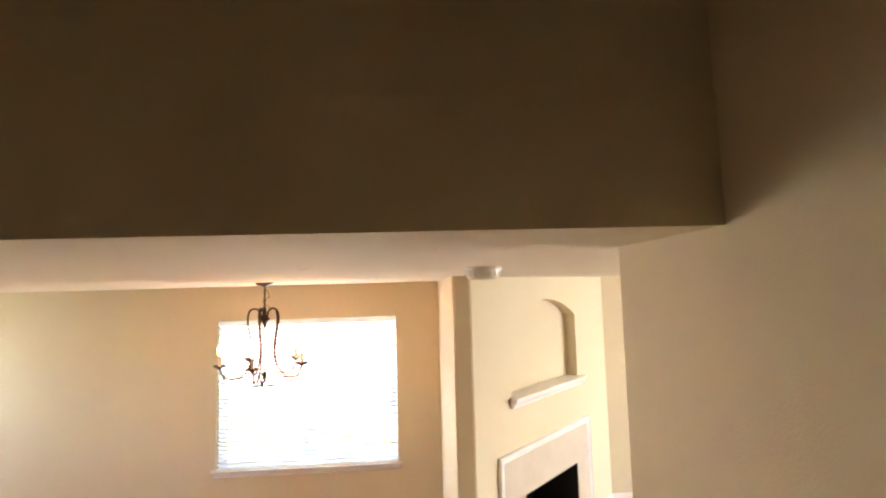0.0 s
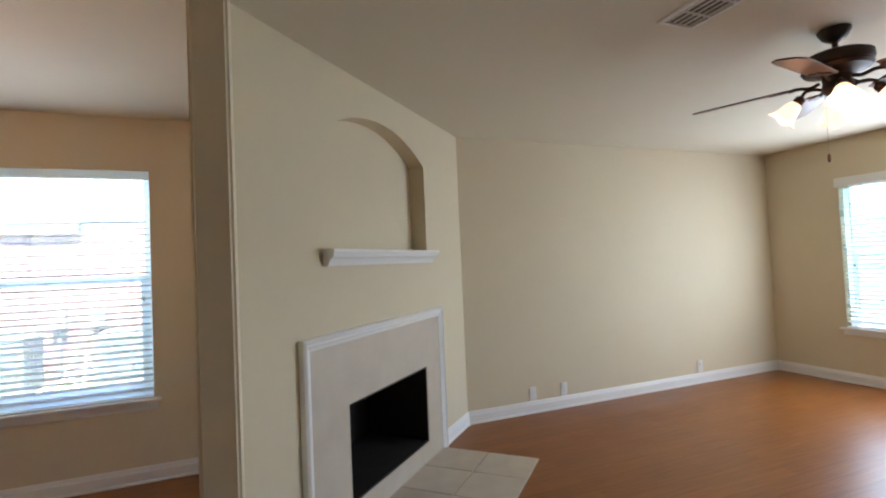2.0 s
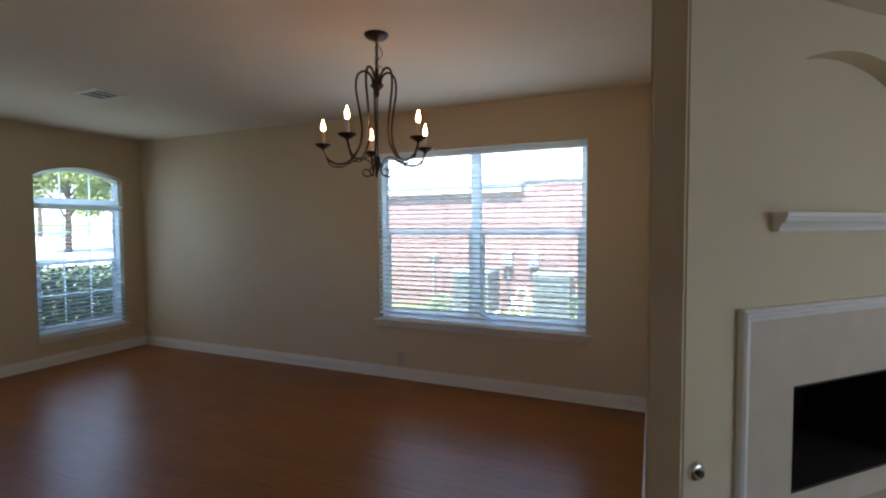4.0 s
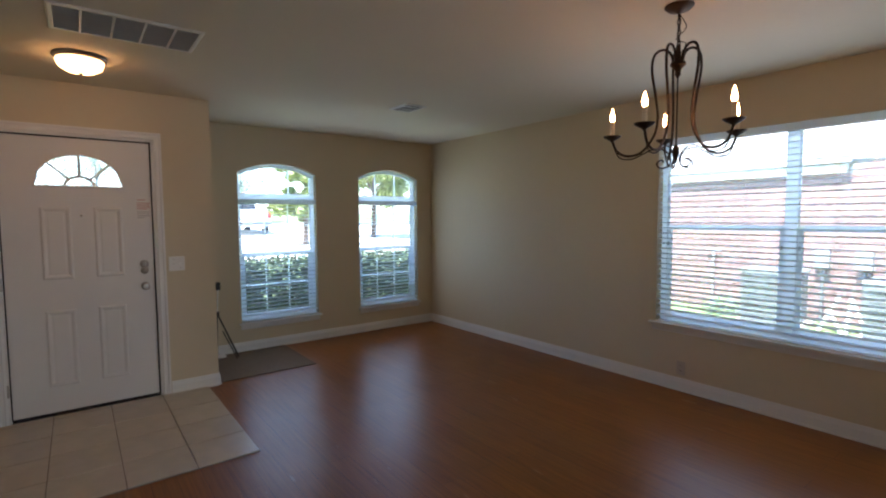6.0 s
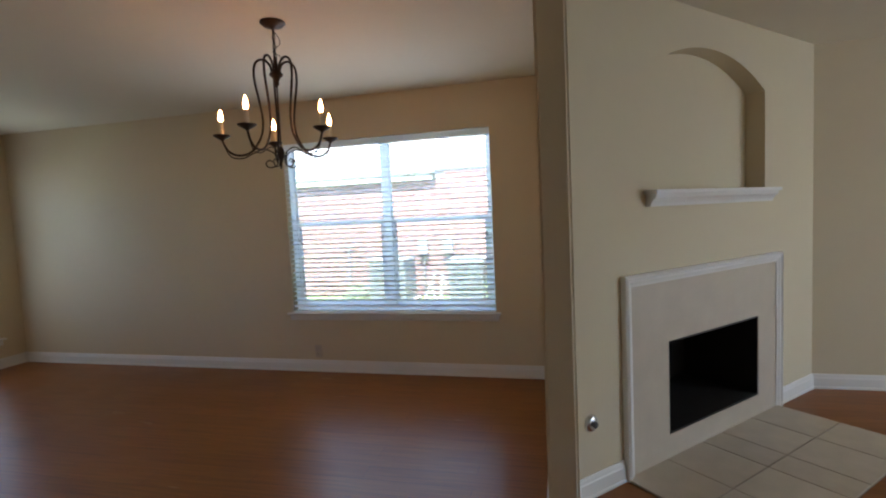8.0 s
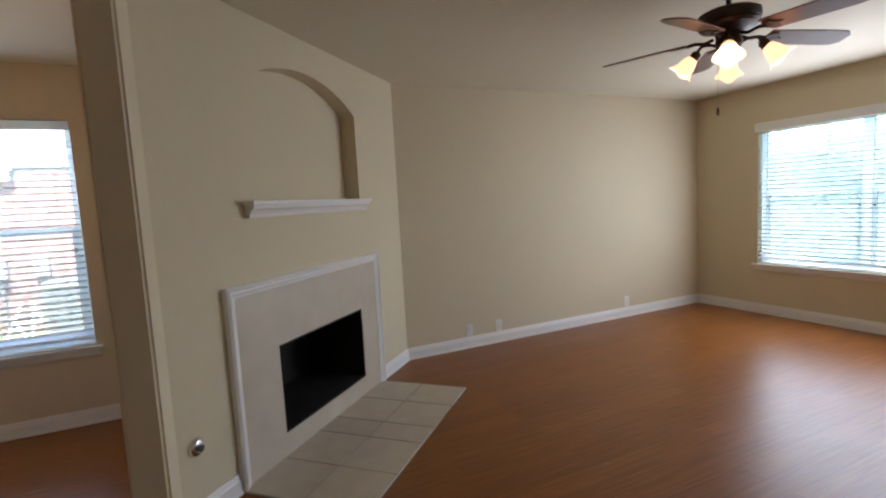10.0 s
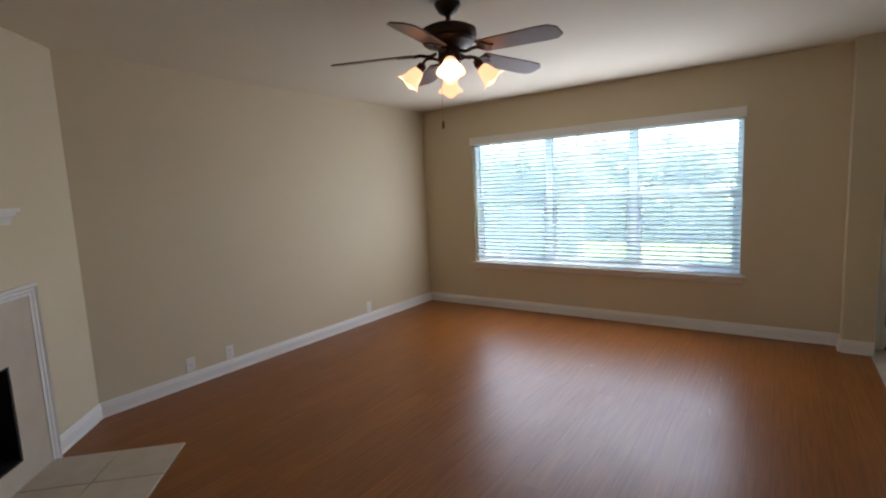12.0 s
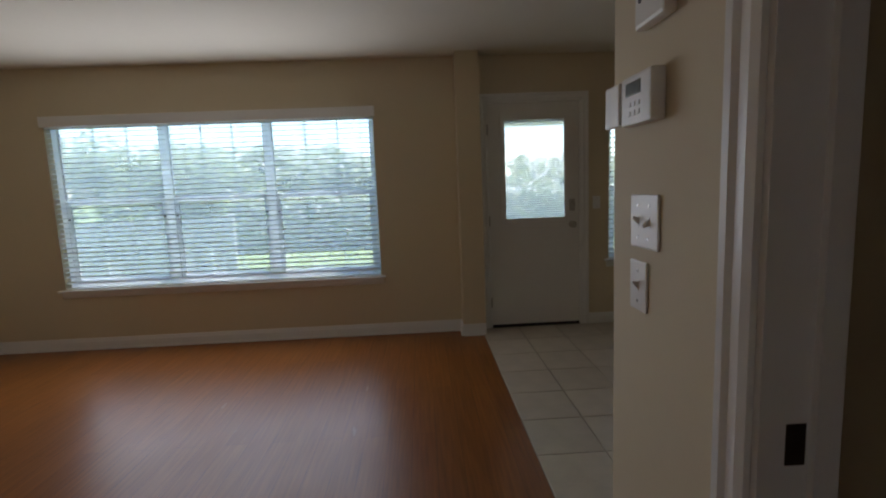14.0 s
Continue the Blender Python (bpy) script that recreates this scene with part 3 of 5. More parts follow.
def stool(parent, w, z=0.0, out=0.045, depth=0.1, over=0.045):
    """Sill board and apron, in the window's coordinates (room at negative y)."""
    part("window_sill", box(B(), -over, w + over, -out, -0.001, z - 0.02, z - 0.001, 0.006), TRIM, parent, "white painted sill")
    part("sill_board", box(B(), 0.001, w - 0.001, -0.001, depth - 0.001, z + 0.0005, z + 0.006), TRIM, parent)
    bm = prism(B(), [(-0.001, z - 0.075), (-0.009, z - 0.075), (-0.014, z - 0.06), (-0.014, z - 0.0245), (-0.001, z - 0.0245)], -over + 0.02, w + over - 0.02, "x")
    part("apron", bm, TRIM, parent)


def blind(name, m, w, h, label, pitch=0.043, tilt=8, slats_to=0.0, depth=0.05):
    """A slatted blind hanging from its headrail at height h, in the opening's coordinates."""
    bl = holder(name, m, label, "blind", group="window blinds")
    part("headrail", box(B(), 0.004, w - 0.004, -0.012, 0.04, h - 0.055, h - 0.002, 0.004), SLAT, bl)
    n = int((h - 0.08 - slats_to - 0.03) / pitch)
    sl = B()
    c = depth / 2
    pts = [(-c, 0.0), (-c * 0.5, 0.0018), (0, 0.0026), (c * 0.5, 0.0018), (c, 0.0)]
    prism(sl, pts + [(y, z + 0.0022) for y, z in pts[::-1]], 0.008, w - 0.008, "x")
    me = mesh_of("slat", sl, SLAT)
    low = h - 0.075 - n * pitch
    for i in range(n):
        share("slat", me, bl, pose(0, 0.014, h - 0.09 - i * pitch + random.uniform(-0.0015, 0.0015), tilt + random.uniform(-2, 2)))
    part("bottom_rail", box(B(), 0.006, w - 0.006, -0.01, 0.038, low - 0.03, low - 0.012, 0.004), SLAT, bl)
    k = max(2, round(w / 0.45))
    for i in range(k):
        x = 0.12 + (w - 0.24) * i / (k - 1)
        bm = B()
        tube(bm, [(x, -0.012, low - 0.015), (x, -0.012, h - 0.05)], 0.0011, 5)
        tube(bm, [(x, 0.04, low - 0.015), (x, 0.04, h - 0.05)], 0.0011, 5)
        part("ladder_cord", bm, CORD, bl)
    return bl


# side window of the dining area (wall faces -y, outwards is +y)
w1 = sash_window("window_1", pose(DIN[0], YN + 0.075, DIN[2]), DIN[1] - DIN[0], DIN[3] - DIN[2], 2, 0, "wide white double sash window with a sill", 0.795)
sd = holder("window_sill_dining", pose(DIN[0], YN, DIN[2]), "white painted sill of the assumed window and apron", "window sill", "structure")
stool(sd, DIN[1] - DIN[0], depth=0.075)
blind("window_blind", pose(DIN[0], YN + 0.015, DIN[2]), DIN[1] - DIN[0], DIN[3] - DIN[2], "white slatted blind lowered with open slats in the side window", slats_to=0.03)

# back window (wall faces -x, outwards is +x): local x runs along -y
MB = Matrix.Translation((XE, BAK[1], BAK[2])) @ Matrix.Rotation(radians(-90), 4, "Z")
sash_window("window_2", MB @ Matrix.Translation((0, 0.075, 0)), BAK[1] - BAK[0], BAK[3] - BAK[2], 3, 3, "wide white triple sash window towards the garden", 0.755, glass=VEILGLASS)
sb = holder("window_sill_back", MB, "white painted sill of the assumed window and apron", "window sill", "structure")
stool(sb, BAK[1] - BAK[0], depth=0.075)
blind("window_blind", MB @ Matrix.Translation((0, 0.015, 0)), BAK[1] - BAK[0], BAK[3] - BAK[2], "wide white slatted blind lowered with open slats in the garden window", slats_to=0.03)
val = holder("window_valance", MB, "white valance above the garden window", "valance", "structure")
part("valance_board", box(B(), -0.02, BAK[1] - BAK[0] + 0.02, -0.03, -0.001, BAK[3] - BAK[2] - 0.045, BAK[3] - BAK[2] + 0.045, 0.006), TRIM, val)

# kitchen window, assumed and almost wholly out of view, added for its light
MK = Matrix.Translation((XE, KIT[1], KIT[2])) @ Matrix.Rotation(radians(-90), 4, "Z")
sash_window("window_3", MK @ Matrix.Translation((0, 0.075, 0)), KIT[1] - KIT[0], KIT[3] - KIT[2], 1, 3, "assumed white sash window beside the back door", 0.63, glass=VEILGLASS)
sk = holder("window_sill_kitchen", MK, "white painted sill of the assumed window", "window sill", "structure")
stool(sk, KIT[1] - KIT[0], depth=0.075)
blind("window_blind", MK @ Matrix.Translation((0, 0.015, 0)), KIT[1] - KIT[0], KIT[3] - KIT[2], "white slatted blind with open slats in the assumed window", slats_to=0.03)

# arched front windows (wall faces +x, outwards is -x): local x runs along +y
for n, (a, b) in enumerate(ARCH):
    MA = Matrix.Translation((XW, a, AZ0)) @ Matrix.Rotation(radians(90), 4, "Z")
    wid, bar = b - a, 1.66 - AZ0
    win = sash_window(f"window_{4 + n}", MA @ Matrix.Translation((0, 0.075, 0)), wid, bar, 1, 3, "tall white arched front window with a bar below the arch", 0.73, glass=CLEARGLASS)
    bm = B()
    N, f2 = 20, 0.04
    top = lambda t: arch_z(t) - AZ0
    for i in range(N):
        t0, t1 = i / N, (i + 1) / N
        prism(bm, [(wid * t0, top(t0) - f2), (wid * t1, top(t1) - f2), (wid * t1, top(t1)), (wid * t0, top(t0))], 0, 0.05, "y")
    box(bm, 0, f2, 0, 0.05, bar + 0.06, top(0) - f2 + 0.01), box(bm, wid - f2, wid, 0, 0.05, bar + 0.06, top(1) - f2 + 0.01)
    box(bm, 0, wid, -0.012, 0.056, bar, bar + 0.06)
    part("arch_frame", bm, VINYL, win)
    bm = B()
    prism(bm, [(f2, bar + 0.06)] + [(f2 + (wid - 2 * f2) * i / N, top(f2 / wid + (1 - 2 * f2 / wid) * i / N) - f2) for i in range(N + 1)] + [(wid - f2, bar + 0.06)], 0.024, 0.028, "y")
    p = part("arch_pane", bm, CLEARGLASS, win)
    p.visible_shadow = False
    for k in (1, 2):
        part("muntin", box(B(), wid * k / 3 - 0.006, wid * k / 3 + 0.006, 0.03, 0.038, bar + 0.06, top(k / 3) - f2), VINYL, win)
    for zc in (0.39, 1.05):
        part("muntin", box(B(), 0.05, wid - 0.05, 0.03, 0.038, zc - 0.006, zc + 0.006), VINYL, win)
    part("lock", box(B(), wid / 2 - 0.03, wid / 2 + 0.03, -0.004, 0.012, 0.787, 0.8, 0.003), VINYL, win)
    sa = holder("window_sill_arch", MA, "white painted sill under the arched window", "window sill", "structure")
    stool(sa, wid, depth=0.075, over=0.03)
    blind("window_blind", MA @ Matrix.Translation((0, 0.015, 0)), wid, bar - 0.002, "white slatted blind with open slats in the arched window", slats_to=0.02, tilt=3, pitch=0.044)
    part("keystop", box(B(), 0.02, wid - 0.02, 0.0, 0.01, 0.012, 0.03), VINYL, sa)


# ---- doors ----
def casing(name, m, w, h, label, cw=0.06):
    """Door casing round an opening: local x across, room at negative y."""
    prof = [(0.0, 0.001), (0.0, 0.011), (0.014, 0.016), (0.02, 0.012), (0.038, 0.012), (0.046, 0.019), (0.06, 0.02), (0.06, 0.001)]
    c = holder(name, m, label, "trim", "structure")
    bm = B()
    rings = []
    for x, z, sx, sz in ((0, 0.001, -1, 0), (0, h, -1, 1), (w, h, 1, 1), (w, 0.001, 1, 0)):
        rings.append([bm.verts.new((x + sx * (d - 0.006), -t, z + sz * (d - 0.006))) for d, t in prof])
    for a, b in zip(rings, rings[1:]):
        for k in range(len(prof)):
            bm.faces.new((a[k], a[(k + 1) % len(prof)], b[(k + 1) % len(prof)], b[k]))
    bm.faces.new(rings[0]), bm.faces.new(rings[-1])
    part("casing", bm, TRIM, c)
    bm = B()
    box(bm, 0.0005, 0.018, 0, 0.118, 0.001, h - 0.001), box(bm, w - 0.018, w - 0.0005, 0, 0.118, 0.001, h - 0.001)
    box(bm, 0.018, w - 0.018, 0, 0.118, h - 0.018, h - 0.001)
    part("jamb", bm, TRIM, c)
    return c


# front door: local x runs along +y, room at negative local y (that is +x)
MF = Matrix.Translation((XD, FDR[0], 0)) @ Matrix.Rotation(radians(90), 4, "Z")
WF, HF = FDR[1] - FDR[0], FDR[3]
casing("trim_front_door", MF, WF, HF, "white painted casing round the front door")
fd = holder("door_1", MF, "closed white panelled front door with a fan-shaped light", "door", "structure")
L0, L1, LZ = 0.212, 0.742, 1.688
LR = (L1 - L0) / 2
LH = 0.235
lite = lambda t: LZ + LH * math.sqrt(max(0.0, 1 - (2 * t - 1) ** 2)) ** 0.9
bm = B()
x0, x1, y0, y1, zb, zt = 0.021, WF - 0.021, 0.02, 0.062, 0.03, HF - 0.022
box(bm, x0, L0, y0, y1, zb, zt), box(bm, L1, x1, y0, y1, zb, zt), box(bm, L0, L1, y0, y1, zb, LZ)
for i in range(24):
    t0, t1 = i / 24, (i + 1) / 24
    prism(bm, [(L0 + t0 * 2 * LR, lite(t0)), (L0 + t1 * 2 * LR, lite(t1)), (L0 + t1 * 2 * LR, zt), (L0 + t0 * 2 * LR, zt)], y0, y1, "y")
part("door_leaf", bm, DOOR, fd)
for px in (0.235, 0.55):
    for pz0, pz1 in ((1.01, 1.54), (0.22, 0.785)):
        bm = B()
        pw = 0.182
        rim = [(0.0, 0.0), (0.012, 0.008), (0.022, 0.006), (0.034, -0.001)]
        prev = None
        for d, hgt in rim:
            ring = [bm.verts.new(c) for c in ((px + d, y0 - 0.0006 - hgt, pz0 + d), (px + pw - d, y0 - 0.0006 - hgt, pz0 + d), (px + pw - d, y0 - 0.0006 - hgt, pz1 - d), (px + d, y0 - 0.0006 - hgt, pz1 - d))]
            if prev:
                for k in range(4):
                    bm.faces.new((prev[k], prev[(k + 1) % 4], ring[(k + 1) % 4], ring[k]))
            prev = ring
        box(bm, px + 0.045, px + pw - 0.045, y0 - 0.005, y0 - 0.0005, pz0 + 0.045, pz1 - 0.045, 0.002)
        part("door_panel", bm, DOOR, fd)
fan_lite = part("fan_light", prism(B(), [(L0 + 0.001, LZ + 0.001)] + [(L0 + i / 24 * 2 * LR, lite(i / 24) - 0.001) for i in range(1, 24)] + [(L1 - 0.001, LZ + 0.001)], 0.039, 0.043, "y"), GLASS, fd, "clear fan-shaped glass")
fan_lite.visible_shadow = False
bm = B()
c = (L0 + L1) / 2
for a in (45, 90, 135):
    a = radians(a)
    tube(bm, [(c + 0.085 * math.cos(a), 0.036, LZ + 0.072 * math.sin(a)), (c + LR * math.cos(a) * 0.98, 0.036, LZ + LH * math.sin(a) ** 0.9 * 0.98)], 0.0095, 6)
tube(bm, [(c + 0.09 * math.cos(radians(a)), 0.036, LZ + 0.075 * math.sin(radians(a))) for a in range(0, 181, 12)], 0.0095, 6)
tube(bm, [(L0 + i / 24 * 2 * LR, 0.018, lite(i / 24)) for i in range(25)] + [(L0, 0.018, LZ)], 0.009, 6)
part("fan_light_bars", bm, DOOR, fd)


def knob_set(parent, x, z, y=0.0, bolt=0.175):
    k = part("door_knob", lathe(B(), [(0.03, y), (0.03, y - 0.006), (0.012, y - 0.012), (0.012, y - 0.03), (0.027, y - 0.04), (0.03, y - 0.052), (0.022, y - 0.064), (0.008, y - 0.067)], 24, (x, 0, z), "y"), NICKEL, parent, "satin nickel knob", True)
    d = part("deadbolt", lathe(B(), [(0.031, y), (0.031, y - 0.008), (0.024, y - 0.02), (0.02, y - 0.022)], 24, (x, 0, z + bolt), "y"), NICKEL, parent, "satin nickel deadbolt", True)
    part("thumb_turn", box(B(), x - 0.004, x + 0.004, y - 0.04, y - 0.021, z + bolt - 0.016, z + bolt + 0.016, 0.003), NICKEL, d)
    return k


knob_set(fd, 0.862, 0.916, 0.0195)
part("bolt_knob", lathe(B(), [(0.028, 0.0195), (0.028, 0.012), (0.018, 0.002), (0.006, -0.002)], 24, (0.862, 0, 1.04), "y"), NICKEL, fd, "satin nickel rose", True)
part("peephole", lathe(B(), [(0.008, 0.0195), (0.008, 0.015), (0.004, 0.014)], 12, (0.475, 0, 1.475), "y"), CHROME, fd, "", True)
bm = box(B(), 0.0185, 0.0265, 0.012, 0.0194, 0.03, HF - 0.019)
box(bm, WF - 0.0285, WF - 0.0185, 0.012, 0.0194, 0.03, HF - 0.019)
box(bm, 0.0266, WF - 0.0286, 0.012, 0.0194, HF - 0.029, HF - 0.019)
part("weatherstrip", bm, RUBBER, fd, "dark weatherstrip round the door")
part("sweep", box(B(), 0.022, WF - 0.022, 0.024, 0.058, 0.006, 0.029), RUBBER, fd, "black door sweep")
for z in (0.25, 1.0, 1.8):
    part("hinge", lathe(B(), [(0.007, z - 0.045), (0.007, z + 0.045)], 10, (0.012, -0.012, 0)), NICKEL, fd, "", True)
th = holder("threshold_front", MF, "bronze threshold under the front door", "threshold", "structure")
part("threshold_bar", box(B(), 0.02, WF - 0.02, 0.001, 0.13, 0.0005, 0.005, 0.001), THRESH, th)
notice = holder("notice_paper", MF, "white paper notice with red print taped to the front door", "paper")
part("sheet", box(B(), 0.815, 0.93, 0.0165, 0.0175, 1.43, 1.625), PAPER, notice)
bm = B()
for i, (z, wd) in enumerate(((1.60, 0.06), (1.575, 0.09), (1.56, 0.085), (1.545, 0.09), (1.53, 0.07))):
    box(bm, 0.828, 0.828 + wd, 0.0158, 0.0164, z - 0.005, z)
part("print_lines", bm, REDINK, notice)
bm = B()
for z, wd in ((1.505, 0.09), (1.49, 0.08), (1.475, 0.09), (1.46, 0.05)):
    box(bm, 0.828, 0.828 + wd, 0.0158, 0.0164, z - 0.004, z)
part("small_print", bm, GREYINK, notice)

# back door: local x runs along -y
MBD = Matrix.Translation((XE, BDR[1], 0)) @ Matrix.Rotation(radians(-90), 4, "Z")
WB, HB = BDR[1] - BDR[0], BDR[3]
casing("trim_back_door", MBD, WB, HB, "white painted casing round the back door")
bd = holder("door_2", MBD, "closed white back door with a half-height window", "door", "structure")
g0, g1, gz0, gz1 = 0.156, 0.713, 1.0, 1.893
bm = wall_boxes(B(), "x", 0.02, 0.062, 0.021, WB - 0.021, 0.03, HB - 0.022, [(g0, g1, gz0, gz1)])
part("door_leaf", bm, DOOR, bd)
bm = wall_boxes(B(), "x", 0.006, 0.0195, g0 - 0.03, g1 + 0.03, gz0 - 0.03, gz1 + 0.03, [(g0 + 0.012, g1 - 0.012, gz0 + 0.012, gz1 - 0.012)])
part("glazing_frame", bm, DOOR, bd)
p = part("pane", box(B(), g0 + 0.001, g1 - 0.001, 0.05, 0.054, gz0 + 0.001, gz1 - 0.001), DOORGLASS, bd)
p.visible_shadow = False
inblind = part("inner_blind", box(B(), g0 + 0.004, g1 - 0.004, 0.026, 0.046, gz1 - 0.03, gz1 - 0.003), SLAT, bd, "white mini blind between the panes")
sl = mesh_of("slat", box(B(), g0 + 0.006, g1 - 0.006, -0.007, 0.007, -0.0005, 0.0005), SLAT)
for i in range(42):
    share("slat", sl, inblind, pose(0, 0.036, gz1 - 0.045 - i * 0.02, 6))
knob_set(bd, WB - 0.09, 0.94, 0.0195)
part("lock_plate", box(B(), WB - 0.115, WB - 0.062, 0.012, 0.0194, 1.06, 1.17, 0.004), NICKEL, bd)
part("sweep", box(B(), 0.022, WB - 0.022, 0.024, 0.058, 0.006, 0.029), RUBBER, bd, "black door sweep")
for z in (0.25, 1.0, 1.8):
    part("hinge", lathe(B(), [(0.007, z - 0.045), (0.007, z + 0.045)], 10, (0.012, -0.012, 0)), NICKEL, bd, "", True)
th = holder("threshold_back", MBD, "bronze threshold under the back door", "threshold", "structure")
part("threshold_bar", box(B(), 0.02, WB - 0.02, 0.001, 0.13, 0.0005, 0.005, 0.001), THRESH, th)

# doorway beside the thermostat
MD = Matrix.Translation((DOORWAY[1], YS, 0)) @ Matrix.Rotation(radians(180), 4, "Z")
cs = casing("trim_doorway", MD, DOORWAY[1] - DOORWAY[0], DOORWAY[3], "white painted moulded casing round a dark doorway")
part("strike_plate", box(B(), 0.018, 0.0195, 0.038, 0.066, 0.915, 0.975), DARKMETAL, cs, "dark metal strike plate")
part("door_stop", box(B(), 0.018, 0.03, 0.072, 0.104, 0.002, DOORWAY[3] - 0.02), TRIM, cs)


# ---- things on walls and ceiling ----
def wall_plate(name, m, w, h, label, toggles=0, sockets=0, paint=None):
    """Local: x across, z up from the centre, room at negative y."""
    p = holder(name, m, label, "switch" if toggles else "outlet", group="wall plates")
    part("plate", box(B(), -w / 2, w / 2, -0.006, -0.0008, -h / 2, h / 2, 0.003), paint or PLASTIC, p)
    for i in range(toggles):
        x = (i - (toggles - 1) / 2) * 0.046
        up = 1 if i % 2 == 0 else -1
        bm = B()
        box(bm, x - 0.005, x + 0.005, -0.007, -0.0059, -0.012, 0.012)
        prism(bm, [(-0.0065, -0.006), (-0.018, 0.004 * up + 0.003 * up), (-0.018, 0.011 * up), (-0.0065, 0.007)], x - 0.004, x + 0.004, "x")
        part("toggle", bm, paint or PLASTIC, p)
        for z in (-0.3 * h, 0.3 * h):
            part("screw", lathe(B(), [(0.003, -0.0062), (0.003, -0.0078)], 10, (x, 0, z), "y"), NICKEL, p)
    for i in range(sockets):
        z = (i - (sockets - 1) / 2) * 0.04
        s = part("socket", lathe(B(), [(0.016, -0.0055), (0.016, -0.0085), (0.0145, -0.009)], 18, (0, 0, z), "y"), paint or PLASTIC, p)
        bm = B()
        for x in (-0.006, 0.006):
            box(bm, x - 0.001, x + 0.001, -0.0098, -0.0088, z - 0.004, z + 0.005)
        part("slots", bm, DARKPLASTIC, s)
    return p


SW = Matrix.Rotation(radians(180), 4, "Z")
wall_plate("light_switch", Matrix.Translation((3.269, YS, 1.231)) @ SW, 0.118, 0.108, "white double light switch plate beside the doorway", 2)
wall_plate("light_switch", Matrix.Translation((3.292, YS, 1.097)) @ SW, 0.074, 0.104, "white single light switch plate below the double one", 1)
wall_plate("light_switch", Matrix.Translation((XD, 2.012, 1.08)) @ Matrix.Rotation(radians(90), 4, "Z"), 0.117, 0.118, "white double light switch plate beside the front door", 2)
wall_plate("wall_outlet", pose(3.447, YN, 0.17), 0.07, 0.115, "white cable outlet plate above the baseboard", 0, 1)
wall_plate("wall_outlet", pose(3.777, YN, 0.17), 0.07, 0.115, "white duplex outlet above the baseboard", 0, 2)
wall_plate("wall_outlet", pose(5.47, YN, 0.175), 0.07, 0.115, "white duplex outlet in the living room corner", 0, 2)
wall_plate("wall_outlet", pose(-1.116, YN, 0.19), 0.07, 0.115, "beige duplex outlet under the side window", 0, 2, BEIGEPLASTIC)
wall_plate("light_switch", Matrix.Translation((XE, -0.185, 1.13)) @ Matrix.Rotation(radians(-90), 4, "Z"), 0.072, 0.115, "white light switch beside the back door", 1)

therm = holder("alarm_keypad", Matrix.Translation((3.25, YS, 1.468)) @ SW, "white alarm keypad with a small grey display", "keypad")
part("body", box(B(), -0.075, 0.055, -0.03, -0.0008, -0.047, 0.047, 0.006), PLASTIC, therm)
part("cover_flap", box(B(), -0.15, -0.0755, -0.034, -0.022, -0.043, 0.043, 0.005), PLASTIC, therm, "open cover flap")
part("display", box(B(), -0.05, 0.015, -0.0312, -0.0295, 0.008, 0.034, 0.001), LCD, therm)
bm = B()
for i in range(3):
    for j in range(2):
        box(bm, -0.04 + i * 0.02, -0.028 + i * 0.02, -0.0318, -0.0298, -0.03 + j * 0.017, -0.021 + j * 0.017)
part("buttons", bm, PLASTIC, therm)
chime = holder("thermostat", Matrix.Translation((3.205, YS, 1.643)) @ SW, "white wall thermostat above the alarm keypad", "thermostat")
part("body", box(B(), -0.07, 0.045, -0.026, -0.0008, -0.05, 0.055, 0.008), PLASTIC, chime)
part("dial", lathe(B(), [(0.03, -0.0258), (0.03, -0.037), (0.022, -0.041)], 28, (0.012, 0, 0.012), "y"), PLASTIC, chime, "", True)
part("sensor", lathe(B(), [(0.006, -0.0258), (0.006, -0.0275)], 12, (-0.045, 0, 0.0), "y"), DARKPLASTIC, chime)

smoke = holder("smoke_detector", (1.005, 1.92, H), "round white smoke detector on the ceiling", "smoke detector")
part("base", lathe(B(), [(0.075, -0.0005), (0.075, -0.014), (0.07, -0.016)], 32), PLASTIC, smoke, "", True)
part("cover", lathe(B(), [(0.07, -0.016), (0.066, -0.038), (0.058, -0.048), (0.02, -0.05), (0.019, -0.046), (0.001, -0.046)], 32), PLASTIC, smoke, "", True)
bm = B()
for i in range(20):
    a = 2 * math.pi * i / 20
    tube(bm, [(0.0705 * math.cos(a), 0.0705 * math.sin(a), -0.02), (0.0675 * math.cos(a), 0.0675 * math.sin(a), -0.035)], 0.003, 5)
part("vents", bm, PLASTIC, smoke)
cap = holder("sprinkler_cover", (0.354, 1.683, H), "small round white sprinkler cover plate on the ceiling", "sprinkler")
part("disc", lathe(B(), [(0.02, -0.0005), (0.02, -0.003), (0.014, -0.005), (0.001, -0.006)], 24), CEIL, cap, "", True)


